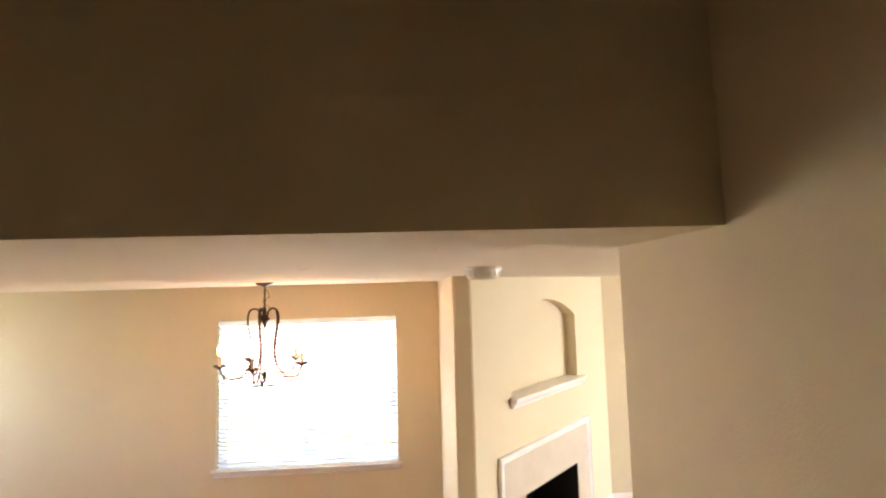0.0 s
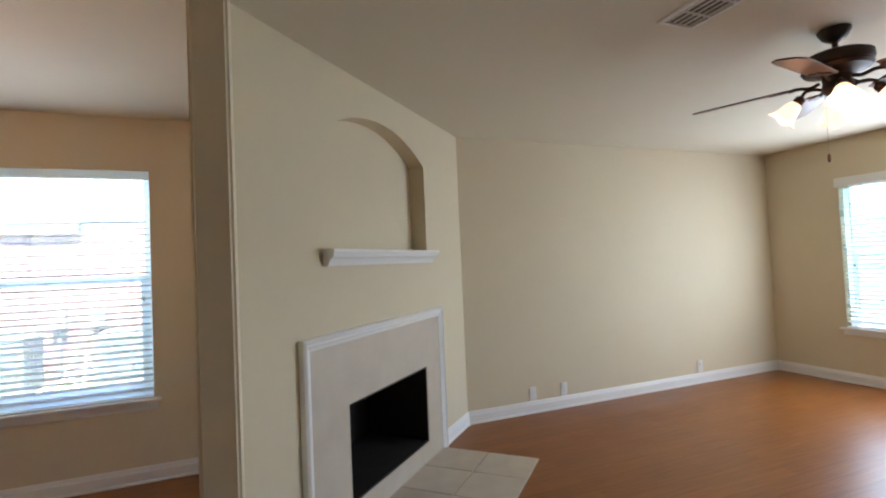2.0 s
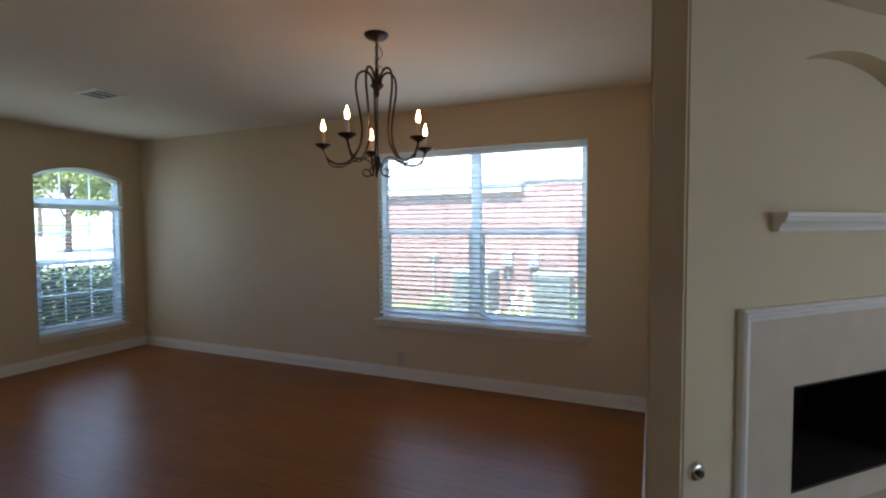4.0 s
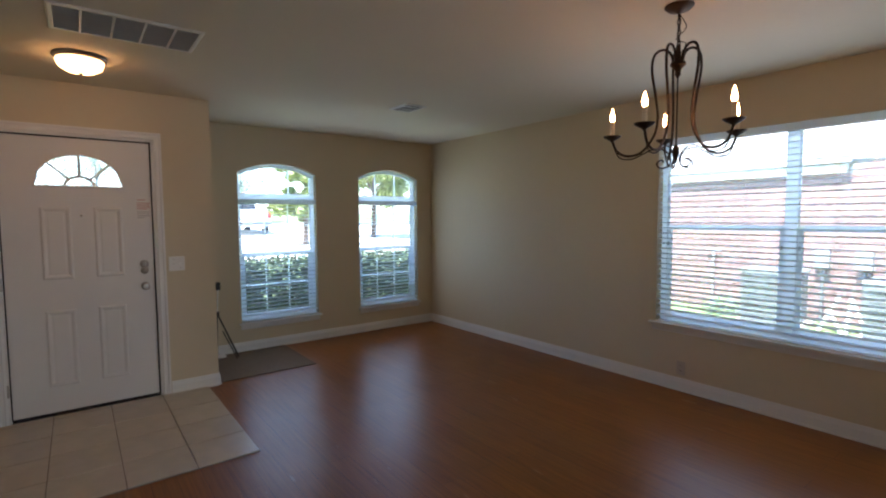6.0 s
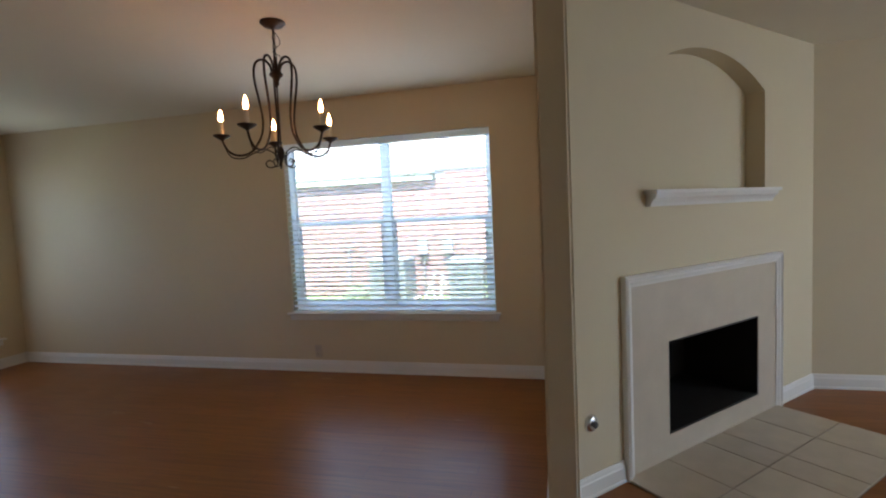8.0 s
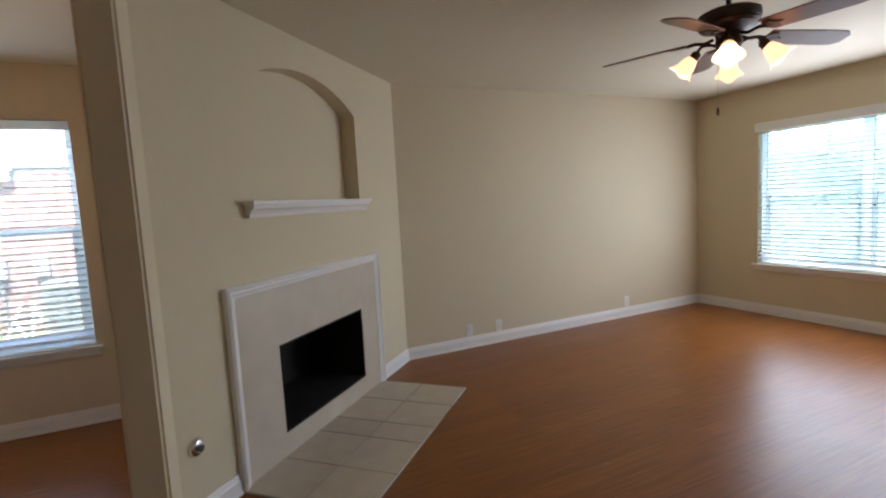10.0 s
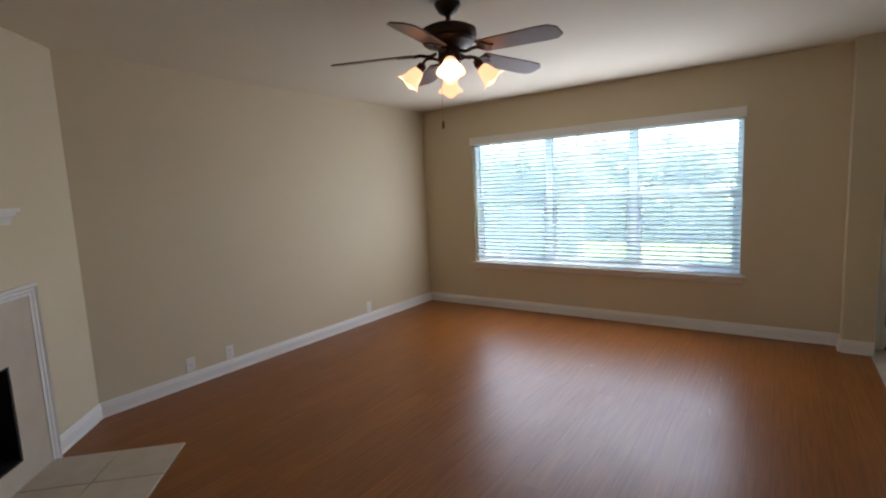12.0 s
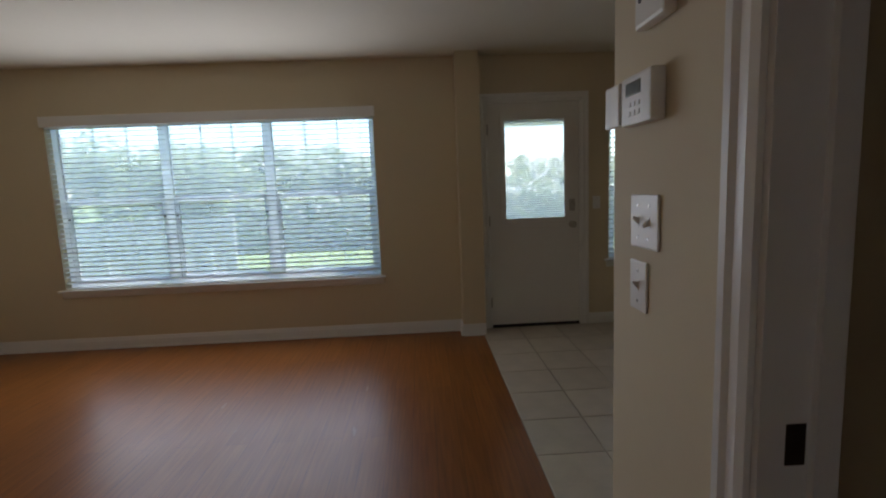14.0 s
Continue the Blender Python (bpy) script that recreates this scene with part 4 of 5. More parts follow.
def register(name, x0, x1, y0, y1, label, bars, slats, along="y"):
    """A ceiling grille hung under the ceiling: frame, dark backing, dividers and slats."""
    g = holder(name, ((x0 + x1) / 2, (y0 + y1) / 2, H), label, "vent")
    w, d = (x1 - x0) / 2, (y1 - y0) / 2
    rim = 0.025
    bm = B()
    prev = None
    for s, z in ((0.0, -0.0008), (0.0, -0.004), (0.008, -0.009), (rim, -0.009), (rim, -0.002)):
        ring = [bm.verts.new(c) for c in ((-w + s, -d + s, z), (w - s, -d + s, z), (w - s, d - s, z), (-w + s, d - s, z))]
        if prev:
            for k in range(4):
                bm.faces.new((prev[k], prev[(k + 1) % 4], ring[(k + 1) % 4], ring[k]))
        prev = ring
    part("frame", bm, PLASTIC, g)
    # no duct is built: a dark sheet gives the shade behind the slats
    part("backing", box(B(), -w + rim, w - rim, -d + rim, d - rim, -0.0018, -0.0008), DARKPLASTIC, g, "dark sheet in place of the shaded duct")
    for i in range(1, bars):
        if along == "y":
            y = -d + 2 * d * i / bars
            part("divider", box(B(), -w + rim, w - rim, y - 0.005, y + 0.005, -0.0088, -0.002), PLASTIC, g)
        else:
            x = -w + 2 * w * i / bars
            part("divider", box(B(), x - 0.005, x + 0.005, -d + rim, d - rim, -0.0088, -0.002), PLASTIC, g)
    if along == "y":
        me = mesh_of("slat", box(B(), -0.0045, 0.0045, -d + rim, d - rim, -0.0004, 0.0004), PLASTIC)
        for i in range(slats):
            share("slat", me, g, pose(-w + rim + (2 * w - 2 * rim) * (i + 0.5) / slats, 0, -0.0055, 0, 38, 0))
    else:
        me = mesh_of("slat", box(B(), -w + rim, w - rim, -0.0045, 0.0045, -0.0004, 0.0004), PLASTIC)
        for i in range(slats):
            share("slat", me, g, pose(0, -d + rim + (2 * d - 2 * rim) * (i + 0.5) / slats, -0.0055, 38, 0, 0))
    return g


register("return_vent", -2.43, -2.04, 1.295, 1.96, "large white return air grille on the entry ceiling", 5, 26)
register("ceiling_vent", -3.05, -2.77, 3.69, 3.92, "white supply vent on the ceiling before the front windows", 3, 5, "x")
register("ceiling_vent", 2.94, 3.16, 2.83, 3.205, "white supply vent on the living room ceiling", 3, 5)

# ---- entry ceiling light ----
el = holder("ceiling_light", (-2.9, 1.43, H), "lit flush ceiling light with an alabaster glass bowl", "ceiling light")
part("pan", lathe(B(), [(0.135, -0.0005), (0.14, -0.01), (0.128, -0.024), (0.12, -0.028)], 40), NICKEL, el, "satin metal ring", True)
part("bowl", lathe(B(), [(0.12, -0.028), (0.122, -0.038), (0.11, -0.07), (0.072, -0.094), (0.02, -0.103), (0.001, -0.103)], 40), ENTRYGLASS, el, "glowing alabaster glass", True)
part("finial", lathe(B(), [(0.012, -0.102), (0.01, -0.112), (0.004, -0.118)], 12), NICKEL, el, "", True)

# ---- chandelier ----
CHX, CHY = -0.378, 3.685
ch = holder("chandelier", (CHX, CHY, 0), "dark bronze five-arm chandelier with lit candle bulbs hanging on a chain", "chandelier")
part("canopy", lathe(B(), [(0.065, H - 0.0005), (0.065, H - 0.006), (0.05, H - 0.02), (0.02, H - 0.026), (0.008, H - 0.036)], 28), DARKMETAL, ch, "", True)
chain = part("chain", tube(B(), [(0, 0, H - 0.034), (0, 0, 2.25)], 0.002, 5), DARKMETAL, ch)
bm = B()
for i in range(7):
    zc = H - 0.048 - i * 0.026
    ring = []
    for k in range(13):
        a = 2 * math.pi * k / 12
        p = (0.008 * math.cos(a), 0, zc + 0.017 * math.sin(a))
        ring.append(p if i % 2 else (0, p[0], p[2]))
    tube(bm, ring, 0.0025, 5)
part("links", bm, DARKMETAL, chain)
part("wire", tube(B(), spline([(0.0, 0.0, 2.40), (0.03, 0.01, 2.33), (-0.02, 0.015, 2.29), (0.035, 0.0, 2.25), (0.0, 0.0, 2.2)], 8), 0.002, 5), DARKMETAL, ch)
part("hub", lathe(B(), [(0.006, 2.255), (0.01, 2.25), (0.012, 2.2), (0.02, 2.185), (0.034, 2.17), (0.036, 2.16), (0.02, 2.145), (0.012, 2.13), (0.014, 2.115), (0.004, 2.10)], 20), DARKMETAL, ch, "", True)
part("stem", tube(B(), [(0, 0, 2.12), (0, 0, 1.70)], 0.004, 8), DARKMETAL, ch)
part("finial", lathe(B(), [(0.004, 1.79), (0.014, 1.77), (0.016, 1.74), (0.008, 1.715), (0.004, 1.70)], 14), DARKMETAL, ch, "", True)
arm = spline([(0.018, 0, 2.165), (0.03, 0, 2.225), (0.065, 0, 2.255), (0.105, 0, 2.235), (0.115, 0, 2.16), (0.095, 0, 2.03), (0.085, 0, 1.93), (0.105, 0, 1.84), (0.17, 0, 1.775), (0.26, 0, 1.758), (0.335, 0, 1.785), (0.37, 0, 1.84)], 6)
lower = spline([(0.365, 0, 1.825), (0.32, 0, 1.755), (0.24, 0, 1.742), (0.16, 0, 1.765), (0.09, 0, 1.785), (0.04, 0, 1.765), (0.022, 0, 1.725), (0.035, 0, 1.695), (0.07, 0, 1.69), (0.085, 0, 1.712), (0.065, 0, 1.728), (0.05, 0, 1.716)], 6)
draw_in = lambda c: [Vector((p[0] if p[0] < 0.115 else 0.115 + (p[0] - 0.115) * 0.725, p[1], p[2] - 0.012)) for p in c]
arm, lower = draw_in(arm), draw_in(lower)
AR = 0.3
arm_me = mesh_of("arm", tube(B(), arm, 0.0062, 8), DARKMETAL, True)
low_me = mesh_of("scroll", tube(B(), lower, 0.0036, 6), DARKMETAL, True)
cup_me = mesh_of("drip_cup", lathe(B(), [(0.004, 1.835), (0.012, 1.842), (0.03, 1.852), (0.044, 1.862), (0.045, 1.866), (0.03, 1.858), (0.011, 1.858)], 20, (AR, 0, -0.012)), DARKMETAL, True)
sleeve_me = mesh_of("candle_sleeve", lathe(B(), [(0.0115, 1.858), (0.0115, 1.935), (0.009, 1.937)], 14, (AR, 0, -0.012)), CANDLE, True)
bulb_me = mesh_of("bulb", lathe(B(), [(0.008, 1.938), (0.011, 1.946), (0.0125, 1.956), (0.011, 1.968), (0.0075, 1.982), (0.004, 1.996), (0.001, 2.003)], 12, (AR, 0, -0.012)), BULB, True)
for k in range(5):
    m = Matrix.Rotation(radians(56 + 72 * k), 4, "Z")
    share("arm", arm_me, ch, m)
    share("scroll", low_me, ch, m)
    cup = share("drip_cup", cup_me, ch, m)
    tagged(share("candle_sleeve", sleeve_me, cup, Matrix()), "ivory candle sleeve")
    tagged(share("bulb", bulb_me, cup, Matrix()), "lit flame-shaped bulb")

# ---- ceiling fan ----
FX, FY = 3.885, 3.0
fan = holder("ceiling_fan", (FX, FY, 0), "dark bronze five-blade ceiling fan with four lit tulip shades", "ceiling fan")
part("canopy", lathe(B(), [(0.07, H - 0.0005), (0.07, H - 0.012), (0.05, H - 0.045), (0.025, H - 0.06), (0.016, H - 0.066)], 28), DARKMETAL, fan, "", True)
part("downrod", lathe(B(), [(0.013, H - 0.06), (0.013, 2.315)], 14), DARKMETAL, fan, "", True)
part("motor", lathe(B(), [(0.03, 2.33), (0.05, 2.318), (0.12, 2.31), (0.148, 2.295), (0.15, 2.265), (0.14, 2.25), (0.146, 2.24), (0.135, 2.225), (0.09, 2.215), (0.07, 2.20)], 40), DARKMETAL, fan, "dark bronze motor housing", True)
part("switch_housing", lathe(B(), [(0.065, 2.205), (0.06, 2.17), (0.066, 2.15), (0.06, 2.125), (0.035, 2.105), (0.018, 2.095), (0.001, 2.093)], 32), DARKMETAL, fan, "", True)
bl = B()
out = [(0.20, -0.058), (0.22, -0.063), (0.55, -0.07), (0.61, -0.066), (0.645, -0.036), (0.645, 0.036), (0.61, 0.066), (0.55, 0.07), (0.22, 0.063), (0.20, 0.058)]
prism(bl, out, -0.0035, 0.0035)
bmesh.ops.bevel(bl, geom=[e for e in bl.edges], offset=0.0012, segments=1, affect="EDGES")
blade_me = mesh_of("blade", bl, BLADEWOOD)
ir = B()
tube(ir, spline([(0.07, 0, 0.0), (0.11, 0, -0.012), (0.16, 0, -0.002), (0.2, 0, -0.006)], 5), 0.009, 8)
prism(ir, [(0.19, -0.02), (0.215, -0.045), (0.245, -0.045), (0.255, -0.012), (0.285, 0.0), (0.255, 0.012), (0.245, 0.045), (0.215, 0.045), (0.19, 0.02)], -0.0085, -0.004)
iron_me = mesh_of("blade_iron", ir, DARKMETAL)
for k in range(5):
    m = Matrix.Rotation(radians(50 + 72 * k), 4, "Z") @ Matrix.Translation((0, 0, 2.185)) @ Matrix.Rotation(radians(3), 4, "Y") @ Matrix.Rotation(radians(-12), 4, "X")
    b_ob = share("blade", blade_me, fan, m)
    tagged(b_ob, "walnut brown fan blade")
    share("blade_iron", iron_me, b_ob, Matrix())
arm_f = mesh_of("lamp_arm", tube(B(), spline([(0.05, 0, 2.14), (0.09, 0, 2.155), (0.13, 0, 2.15), (0.15, 0, 2.12)], 6), 0.008, 8), DARKMETAL, True)
sock_f = mesh_of("lamp_socket", lathe(B(), [(0.012, 0.02), (0.024, 0.01), (0.026, -0.02), (0.024, -0.025)], 18), DARKMETAL, True)
sh = B()
prof = [(0.024, -0.018), (0.034, -0.035), (0.042, -0.06), (0.046, -0.085), (0.056, -0.108), (0.066, -0.118)]
seg = 32
rings = []
for i, (r0, z) in enumerate(prof):
    rings.append([sh.verts.new(((r0 + (0.007 * max(0, i - 3) / 2) * math.cos(4 * 2 * math.pi * k / seg)) * math.cos(2 * math.pi * k / seg),
                                (r0 + (0.007 * max(0, i - 3) / 2) * math.cos(4 * 2 * math.pi * k / seg)) * math.sin(2 * math.pi * k / seg),
                                z - (0.006 * max(0, i - 3) / 2) * math.cos(4 * 2 * math.pi * k / seg))) for k in range(seg)])
for a, b in zip(rings, rings[1:]):
    for k in range(seg):
        sh.faces.new((a[k], a[(k + 1) % seg], b[(k + 1) % seg], b[k]))
shade_me = mesh_of("shade", sh, SHADEGLASS, True)
fb_me = mesh_of("bulb", lathe(B(), [(0.012, -0.022), (0.02, -0.04), (0.028, -0.065), (0.026, -0.085), (0.014, -0.098), (0.001, -0.101)], 16), FANBULB, True)
for k in range(4):
    turn = Matrix.Rotation(radians(34 + 90 * k), 4, "Z")
    share("lamp_arm", arm_f, fan, turn)
    m = turn @ Matrix.Translation((0.155, 0, 2.115)) @ Matrix.Rotation(radians(-42), 4, "Y")
    s = share("lamp_socket", sock_f, fan, m)
    tagged(share("shade", shade_me, s, Matrix()), "glowing frosted tulip glass shade")
    tagged(share("bulb", fb_me, s, Matrix()), "lit bulb")
pull = part("pull_chain", tube(B(), [(-0.022, 0.045, 2.13), (-0.023, 0.046, 1.82)], 0.0014, 5), NICKEL, fan)
part("fob", lathe(B(), [(0.002, 1.825), (0.007, 1.815), (0.008, 1.79), (0.003, 1.78)], 12, (-0.023, 0.046, 0)), BLADEWOOD, pull, "wooden pull fob", True)

# ---- mat and folded stand by the front windows ----
mat = holder("floor_mat", (-4.15, 2.745, 0), "flat brown floor mat below the arched window", "mat")
part("mat_sheet", box(B(), -0.45, 0.45, -0.44, 0.455, 0.0005, 0.008, 0.003), MAT, mat)
stand = holder("folding_stand", (-4.43, 2.46, 0), "black metal folding stand leaning in the corner by the window", "stand")
part("leg", tube(B(), [(0.0, 0.20, 0.008), (-0.02, 0.02, 0.46)], 0.008, 8), DARKPLASTIC, stand)
part("leg", tube(B(), [(0.06, 0.17, 0.008), (0.02, 0.05, 0.30)], 0.006, 8), DARKPLASTIC, stand)
part("leg", tube(B(), [(-0.12, 0.02, 0.008), (-0.03, 0.01, 0.46)], 0.008, 8), DARKPLASTIC, stand)
part("clamp", box(B(), -0.045, -0.005, -0.01, 0.03, 0.45, 0.5, 0.006), DARKPLASTIC, stand)
part("pole", tube(B(), [(-0.025, 0.01, 0.46), (-0.03, 0.03, 0.78)], 0.007, 8), PLASTIC, stand, "white pole")
part("clip", box(B(), -0.05, -0.01, 0.01, 0.05, 0.72, 0.8, 0.008), DARKPLASTIC, stand)
part("foot", lathe(B(), [(0.055, 0.0005), (0.055, 0.01), (0.03, 0.03), (0.01, 0.034)], 20, (-0.1, 0.05, 0)), PLASTIC, stand, "white round foot", True)

# ---- outdoors ----
def ground_z(x):
    return -0.13 + (0.042 * (-6 - x) if -60 < x < -6 else 0) + (0.042 * 54 if x <= -60 else 0)


bm = B()
xs = [-900, -300, -120, -60, -45, -32, -25, -19, -13, -9, -6, 0, 8, 16, 40, 120, 300, 900]
ys = [-900, -200, -60, -20, -8, 0, 8, 20, 60, 200, 900]
grid = [[bm.verts.new((x, y, ground_z(x))) for y in ys] for x in xs]
for i in range(len(xs) - 1):
    for j in range(len(ys) - 1):
        bm.faces.new((grid[i][j], grid[i + 1][j], grid[i + 1][j + 1], grid[i][j + 1]))
thing("ground", bm, GRASS, "green lawn round the house reaching the horizon", "lawn", "structure")
bm = B()
ra = [[bm.verts.new((x, y, ground_z(x) + 0.03)) for y in (-60, -20, 0, 20, 60)] for x in (-34, -30, -25, -19, -13)]
for i in range(4):
    for j in range(4):
        bm.faces.new((ra[i][j], ra[i + 1][j], ra[i + 1][j + 1], ra[i][j + 1]))
thing("road", bm, CONCRETE, "pale sunlit concrete street in front of the house", "road", "structure")

# roof
bm = box(B(), XW - TH, XE + TH, YH + 0.12, YN + TH, H + 0.25, H + 0.35)
box(bm, XW - TH, XS0 - 0.12, -3.12, YH + 0.12, H + 0.25, H + 0.35)
box(bm, XS1 + 0.12, XE + TH, -3.12, YH + 0.12, H + 0.25, H + 0.35)
thing("roof_deck", welded(bm), PORCH, "plain roof deck over the rooms", "roof", "structure")
bm = B()
box(bm, XE + TH, 10.0, -4.0, 1.12, 2.42, 2.6)
box(bm, 9.85, 10.0, -4.0, 1.12, 2.22, 2.42)
thing("roof_patio", bm, PORCH, "white painted patio roof outside the back door", "roof", "structure")
bm = box(B(), XE + TH, 10.2, -4.0, 1.6, -0.129, -0.03)
thing("patio_slab", bm, CONCRETE, "pale concrete patio slab outside the back door", "patio", "structure")


def leafy(bm, centre, radius, count, size, squash=0.8, seed=1):
    """Many small tilted leaf blades in an uneven clump."""
    rnd = random.Random(seed)
    for _ in range(count):
        d = Vector((rnd.gauss(0, 1), rnd.gauss(0, 1), rnd.gauss(0, 1))).normalized()
        r = radius * (0.35 + 0.65 * rnd.random() ** 0.5)
        p = Vector(centre) + Vector((d.x * r, d.y * r, d.z * r * squash))
        a = Vector((rnd.gauss(0, 1), rnd.gauss(0, 1), rnd.gauss(0, 0.6))).normalized() * size * rnd.uniform(0.6, 1.3)
        b = a.orthogonal().normalized() * size * rnd.uniform(0.3, 0.6)
        bm.faces.new([bm.verts.new(q) for q in (p - a, p + b, p + a, p - b)])


def tree(x, y, h, spread, leaf, seed, label):
    rnd = random.Random(seed)
    z = ground_z(x)
    t = holder("tree", (x, y, z), label, "tree", group="garden trees")
    bm = B()
    tube(bm, [(0, 0, -0.1), (0.03, 0.02, h * 0.2), (0.0, 0.05, h * 0.45), (0.05, 0.0, h * 0.75)], [0.13, 0.11, 0.08, 0.03], 8)
    tips = []
    for k in range(7):
        a = 2 * math.pi * k / 7 + rnd.uniform(-0.3, 0.3)
        z0 = h * rnd.uniform(0.25, 0.5)
        tip = (spread * 0.6 * math.cos(a), spread * 0.6 * math.sin(a), z0 + h * rnd.uniform(0.15, 0.35))
        tube(bm, [(0, 0.03, z0), (tip[0] * 0.5, tip[1] * 0.5, z0 + (tip[2] - z0) * 0.65), tip], [0.05, 0.035, 0.012], 6)
        tips.append(tip)
    part("trunk", bm, BARK, t, "brown trunk and limbs")
    bm = B()
    for k in range(30):
        base = rnd.choice(tips)
        c = (base[0] + rnd.uniform(-0.35, 0.35) * spread, base[1] + rnd.uniform(-0.35, 0.35) * spread, min(base[2] + rnd.uniform(-0.28, 0.3) * h, h - 0.3 * spread * rnd.uniform(0.7, 1.3)))
        leafy(bm, c, spread * rnd.uniform(0.22, 0.4), 190, 0.11, 0.8, seed * 100 + k)
    me = bpy.data.meshes.new("crown")
    bm.to_mesh(me)
    bm.free()
    me.materials.append(leaf)
    c = new("crown", me)
    c.parent = t
    return t


for i, (x, y, h, s) in enumerate(((17, 12.5, 3.95, 2.2), (18.5, 9.8, 3.6, 2.2), (17.5, 7.2, 3.35, 2.1), (19, 5.2, 3.5, 2.1), (17.5, 3.4, 3.0, 1.8), (18.5, 0.9, 2.5, 1.7),
                                  (17.5, -1.9, 2.05, 1.6), (18.5, -3.9, 2.7, 1.8), (22, 11.0, 4.4, 2.5), (22.5, 6.6, 3.9, 2.4), (22, 2.2, 3.2, 2.1), (23, -4.8, 3.2, 2.2), (18, 15.5, 4.6, 2.5), (17, -8.0, 3.6, 2.2))):
    tree(x, y, h * 0.87, s, LEAF, i + 1, "leafy green tree at the end of the garden")
for i, (x, y, h, s, m) in enumerate(((-17.5, 8.5, 3.3, 1.0, LEAF_YELLOW), (-31, 17.5, 6.0, 2.8, LEAF), (-33, 24, 6.5, 3.0, LEAF), (-36, 11, 5.5, 2.6, LEAF), (-30, 2.3, 5.0, 2.4, LEAF), (-33, -0.6, 5.6, 2.6, LEAF), (-20, 12.9, 4.4, 1.7, LEAF_YELLOW))):
    tree(x, y, h, s, m, 40 + i, "sunlit leafy tree across the front yard" if m is LEAF else "yellow-green young tree in the front yard")

# hedges
for name, x0, x1, y0, y1, h, n, mat_h, label in (("hedge", -6.15, -5.35, 2.2, 7.2, 0.98, 7500, HEDGELEAF, "clipped dark green hedge below the front windows"),
                                                 ("garden_shrubs", 14.6, 16.2, -9.0, 6.4, 1.3, 4200, LEAF, "dense green shrubs along the garden's end")):
    rnd = random.Random(7)
    bm = B()
    for _ in range(n):
        side = rnd.random()
        p = Vector((rnd.uniform(x0, x1), rnd.uniform(y0, y1), rnd.uniform(0.0, h)))
        if side < 0.4:
            p.z = h + rnd.gauss(0, 0.035)
        elif side < 0.75:
            p.x = (x1 if x0 < 0 else x0) + rnd.gauss(0, 0.05)
        p.z += ground_z(p.x)
        sz = 0.035 if x0 < 0 else 0.09
        a = Vector((rnd.gauss(0, 1), rnd.gauss(0, 1), rnd.gauss(0, 1))).normalized() * sz * rnd.uniform(0.7, 1.4)
        b = a.orthogonal().normalized() * sz * 0.5
        bm.faces.new([bm.verts.new(q) for q in (p - a, p + b, p + a, p - b)])
    box(bm, x0 + 0.12, x1 - 0.12, y0 + 0.1, y1 - 0.1, ground_z(x0) - 0.05, ground_z(x0) + h - 0.08)
    me = bpy.data.meshes.new(name)
    bm.to_mesh(me)
    bm.free()
    me.materials.append(mat_h)
    tagged(new(name, me), label, "hedge", kind="stuff")

# garden fence
fence = holder("fence", (11.0, 0, 0), "weathered grey wooden garden fence", "fence")
brd = mesh_of("board", box(B(), -0.01, 0.01, -0.068, 0.068, 0, 1.08, 0.003), FENCEWOOD)
for i in range(31):
    share("board", brd, fence, pose(random.uniform(-0.004, 0.004), 4.79 + 0.142 * i, -0.13 + random.uniform(-0.015, 0.015)))
for z in (0.15, 0.75):
    part("rail", box(B(), 0.012, 0.05, 4.72, 9.15, z - 0.04, z + 0.04), FENCEWOOD, fence)
for y in (4.8, 6.2, 7.65, 9.1):
    part("post", box(B(), 0.052, 0.14, y - 0.045, y + 0.045, -0.13, 1.0, 0.004), FENCEWOOD, fence)

# neighbouring brick house
YB = 10.0
house = holder("neighbour_house", (0, 0, 0), "red brick neighbouring house with cream eaves and grey roof", "house")
wall_n = part("brick_wall", box(B(), -12.0, 6.0, YB + 0.012, YB + 6.0, -0.2, 2.2), MORTAR, house, "mortar bed of the brick wall")
bm = B()
box(bm, -12.4, -1.18, YB - 0.10, YB - 0.07, 2.03, 2.16)
box(bm, -12.4, -1.18, YB - 0.07, YB + 0.012, 2.03, 2.05)
box(bm, -1.20, -1.18, YB - 0.07, YB + 0.012, 2.05, 2.2)
part("eaves", bm, FASCIA, house, "cream fascia and soffit")
bm = B()
prism(bm, [(YB - 0.13, 2.16), (YB + 3.0, 3.5), (YB + 6.4, 2.16), (YB + 6.4, 2.2), (YB + 3.0, 3.56), (YB - 0.13, 2.2)], -12.5, -1.12, "x")
prism(bm, [(YB - 0.02, 2.205), (YB + 3.0, 3.5), (YB + 6.1, 2.205), (YB + 6.1, 2.25), (YB + 3.0, 3.56), (YB - 0.02, 2.25)], -1.12, 6.3, "x")
part("roof", bm, SHINGLE, house, "grey shingle roof")
bm = prism(B(), [(-1.95, 2.165), (-1.13, 2.165), (-1.13, 2.34), (-1.35, 2.33)], YB - 0.15, YB - 0.11, "y")
part("roof_return", bm, SHINGLE, house)
for x in (-1.41, -0.935):
    mbox = part("meter_box", box(B(), x - 0.09, x + 0.09, YB - 0.13, YB - 0.001, 0.68, 0.95, 0.01), ACTOP, house, "pale grey meter box")
    part("conduit", tube(B(), [(x, YB - 0.05, -0.14), (x, YB - 0.05, 0.69)], 0.025, 8), ACMETAL, mbox)
bm = tube(B(), [(-3.02, YB - 0.06, 0.86), (-2.8, YB - 0.06, 0.86)], 0.018, 8)
tube(bm, [(-2.914, YB - 0.06, -0.14), (-2.914, YB - 0.06, 0.86)], 0.02, 8)
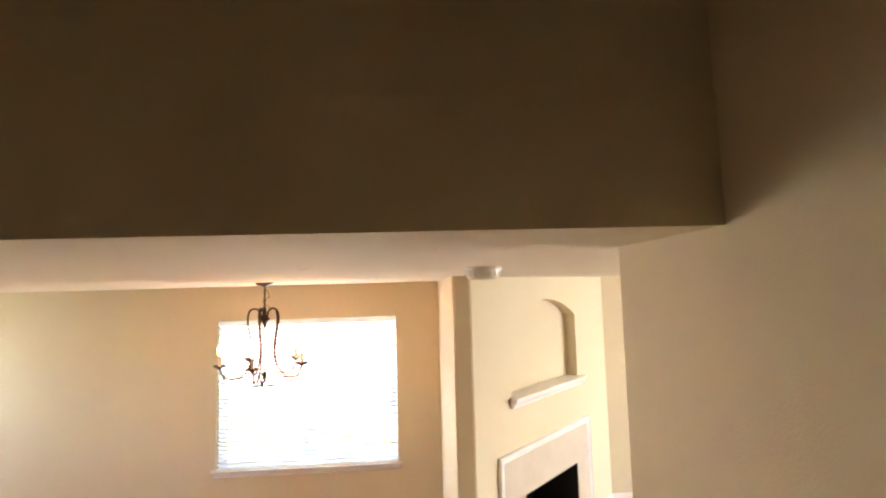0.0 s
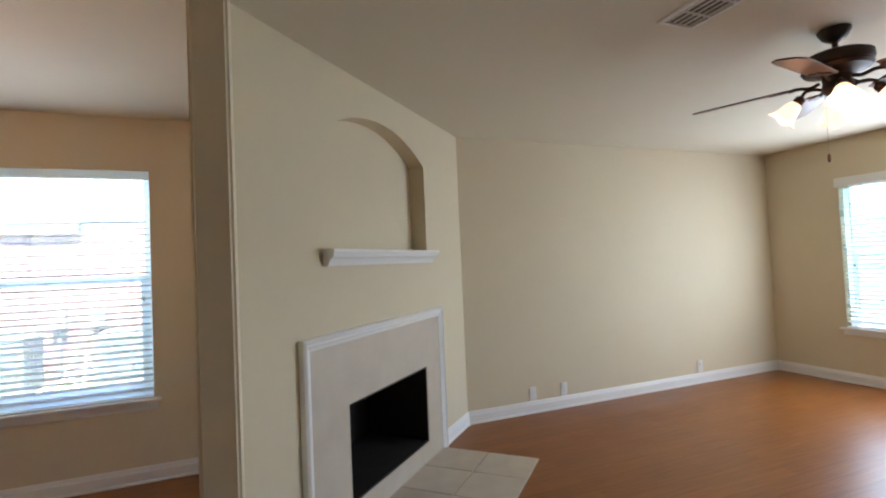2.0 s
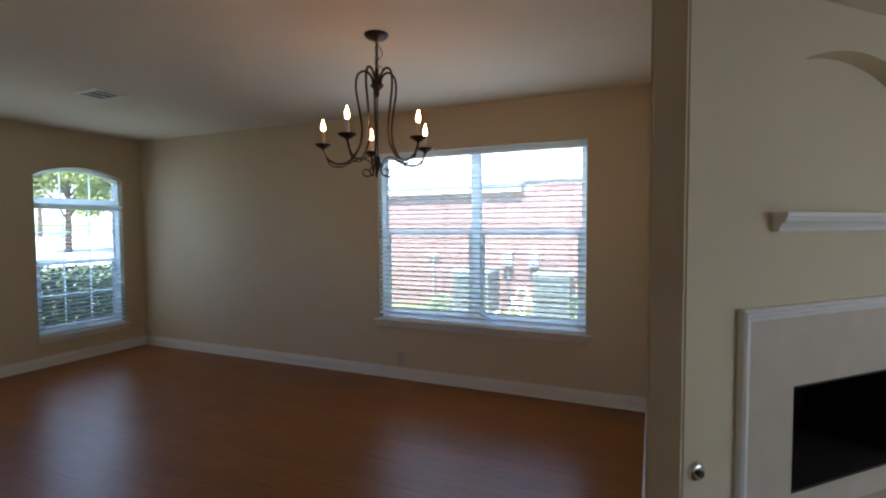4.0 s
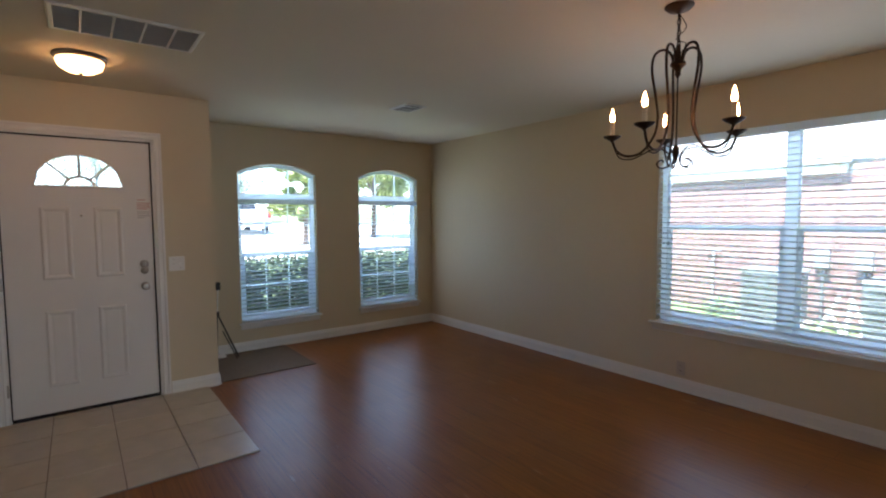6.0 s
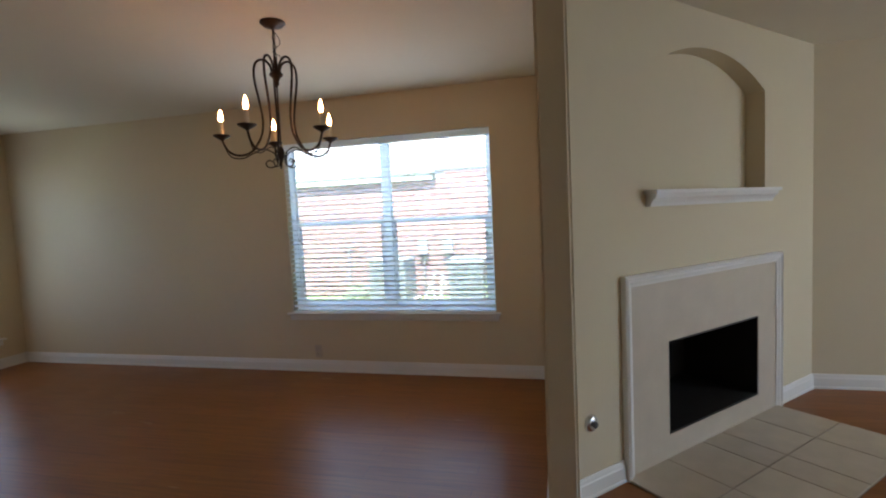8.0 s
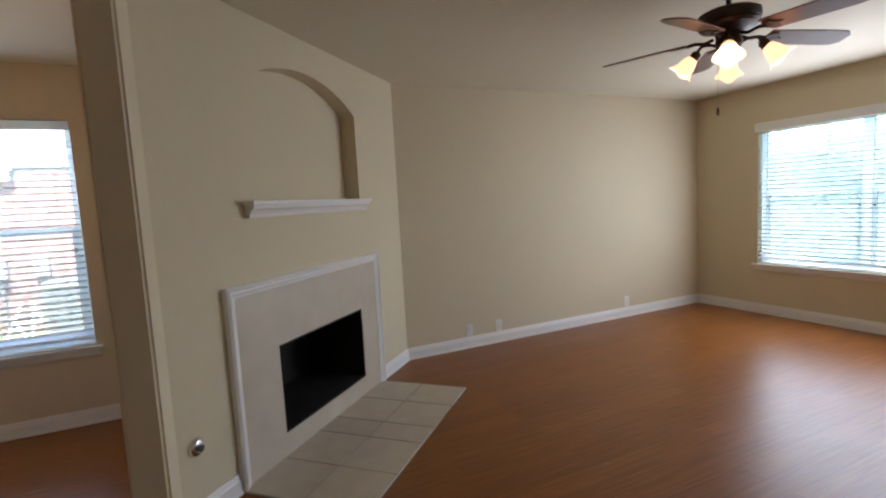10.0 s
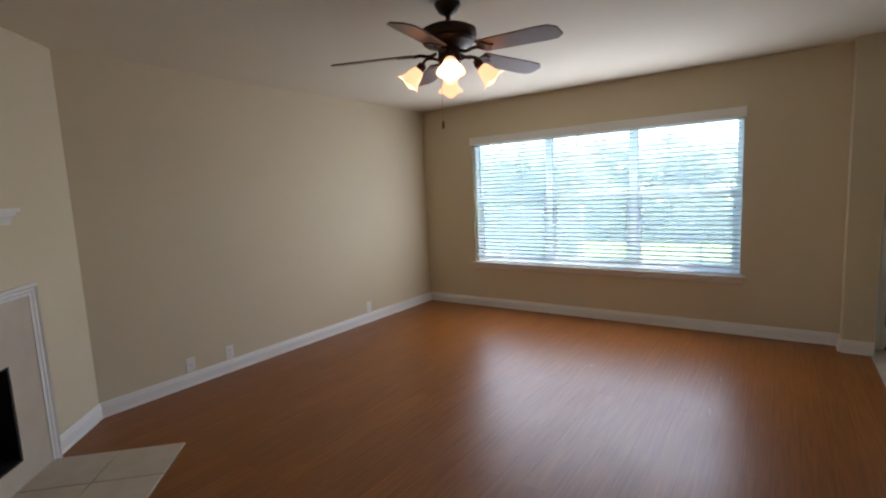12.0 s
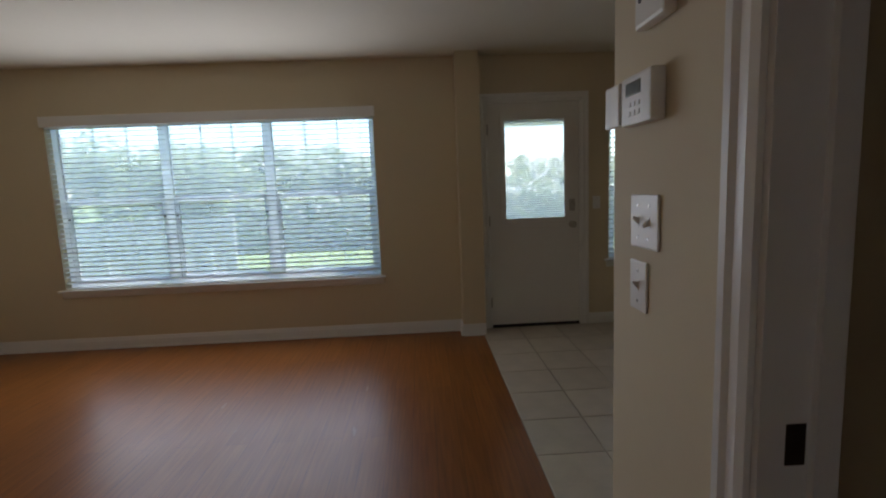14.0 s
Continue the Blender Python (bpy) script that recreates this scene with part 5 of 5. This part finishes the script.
part("pipe", bm, ACTOP, house, "pale vent pipe")


def condenser(x, y, w, h, label):
    c = holder("air_conditioner", (x, y, -0.13), label, "air conditioner", group="outdoor units")
    part("pad", box(B(), -w * 0.6, w * 0.6, -w * 0.6, w * 0.6, 0.0005, 0.08, 0.01), CONCRETE, c)
    part("cabinet", box(B(), -w / 2, w / 2, -w / 2, w / 2, 0.0805, h - 0.06, 0.03), ACMETAL, c)
    part("top_panel", box(B(), -w / 2 - 0.015, w / 2 + 0.015, -w / 2 - 0.015, w / 2 + 0.015, h - 0.059, h, 0.02), ACTOP, c, "pale top panel")
    lou = mesh_of("louvre", box(B(), -w / 2 + 0.05, w / 2 - 0.05, -0.006, 0.0, -0.008, 0.008), ACMETAL)
    for i in range(12):
        share("louvre", lou, c, pose(0, -w / 2 - 0.001, 0.14 + i * (h - 0.26) / 11, 20))
    part("fan_guard", lathe(B(), [(w * 0.36, h + 0.001), (w * 0.36, h + 0.02), (w * 0.1, h + 0.03), (0.001, h + 0.03)], 24), ACMETAL, c)
    return c


condenser(-1.765, 9.2, 0.64, 0.82, "grey outdoor air conditioner with a pale top beside the brick house")
condenser(-0.44, 9.2, 0.58, 0.78, "smaller grey outdoor air conditioner beside the brick house")
hr = holder("hose_rack", (-1.0, 9.35, -0.13), "white folding frame standing on the grass by the brick wall", "rack")
for a, b in (((-0.27, 0, 0.0), (-0.06, 0.05, 0.5)), ((-0.02, 0, 0.0), (-0.2, 0.05, 0.32)), ((0.02, 0.0, 0.0), (0.06, 0.05, 0.5)), ((0.26, 0.0, 0.0), (0.04, 0.05, 0.5)), ((-0.16, 0.03, 0.24), (0.16, 0.03, 0.24))):
    part("bar", tube(B(), [a, b], 0.022, 8), PLASTIC, hr)
shr = B()
leafy(shr, (0.05, 9.25, 0.1), 0.32, 500, 0.05, 0.8, 5)
leafy(shr, (-2.6, 9.6, -0.02), 0.3, 300, 0.05, 0.6, 6)
me = bpy.data.meshes.new("low_shrubs")
shr.to_mesh(me)
shr.free()
me.materials.append(LEAF)
tagged(new("low_shrubs", me), "low green shrubs at the foot of the brick wall", "shrub", kind="stuff")

# pickup truck across the street
tz = ground_z(-25.5) + 0.03
truck = holder("pickup_truck", (-25.5, 8.3, tz), "white parked pickup truck seen from behind", "truck")
part("bed", box(B(), 0.0, 1.9, -0.85, 0.85, 0.55, 1.15, 0.05), TRUCKPAINT, truck)
part("cab", prism(B(), [(-1.7, 1.15), (-1.3, 1.72), (-0.25, 1.75), (-0.02, 1.15)], -0.8, 0.8, "y"), TRUCKPAINT, truck)
part("rear_window", prism(B(), [(-0.02, 1.2), (-0.18, 1.66), (-0.17, 1.67), (0.0, 1.2)], -0.65, 0.65, "y"), TRUCKGLASS, truck)
part("hood", box(B(), -2.9, -0.02, -0.85, 0.85, 0.55, 1.15, 0.08), TRUCKPAINT, truck)
part("tailgate", box(B(), 1.901, 1.93, -0.66, 0.66, 0.62, 1.12, 0.01), TRUCKPAINT, truck)
part("bumper", box(B(), 1.9, 2.05, -0.85, 0.85, 0.38, 0.54, 0.03), CHROME, truck)
for y in (-0.77, 0.77):
    part("tail_light", box(B(), 1.901, 1.925, y - 0.07, y + 0.07, 0.72, 1.08, 0.01), TAILRED, truck)
for x in (1.1, -2.1):
    for y in (-0.78, 0.78):
        wheel = part("wheel", lathe(B(), [(0.2, y - 0.11), (0.35, y - 0.1), (0.37, y - 0.06), (0.37, y + 0.06), (0.35, y + 0.1), (0.2, y + 0.11)], 24, (x, 0, 0.37), "y"), TYRE, truck, "black tyre", True)
        part("rim", lathe(B(), [(0.19, y - 0.115), (0.19, y + 0.115)], 20, (x, 0, 0.37), "y"), CHROME, wheel)

# bricks of the neighbouring house: those seen through the side window singly, the rest joined
bw, bh, mo = 0.2, 0.062, 0.012
brick_me = mesh_of("brick", box(B(), 0, bw, 0, 0.03, 0, bh), BRICK)
rest = []
count = 0
row = 0
z = -0.12
while z < 2.17:
    x = -9.0 + (row % 2) * (bw + mo) / 2
    while x < 4.0:
        if z + bh < 2.03 or x > -1.1:
            near = -2.35 < x < 0.3 and 0.55 < z < 2.0
            if near and count < 300:
                share("brick", brick_me, wall_n, pose(x, YB - 0.001, z))
                count += 1
            else:
                rest.append((x, z))
        x += bw + mo
    z += bh + mo
    row += 1
verts, faces = [], []
for x, z in rest:
    k = len(verts)
    y0, y1 = YB - 0.001, YB + 0.02
    verts += [(x, y0, z), (x + bw, y0, z), (x + bw, y0, z + bh), (x, y0, z + bh), (x, y1, z), (x + bw, y1, z), (x + bw, y1, z + bh), (x, y1, z + bh)]
    faces += [(k, k + 1, k + 2, k + 3), (k, k + 4, k + 5, k + 1), (k + 1, k + 5, k + 6, k + 2), (k + 2, k + 6, k + 7, k + 3), (k + 3, k + 7, k + 4, k)]
me = bpy.data.meshes.new("brickwork")
me.from_pydata(verts, [], faces)
me.materials.append(BRICK)
bwk = new("brickwork", me)
bwk.parent = house
tagged(bwk, "red brick courses", kind="stuff")
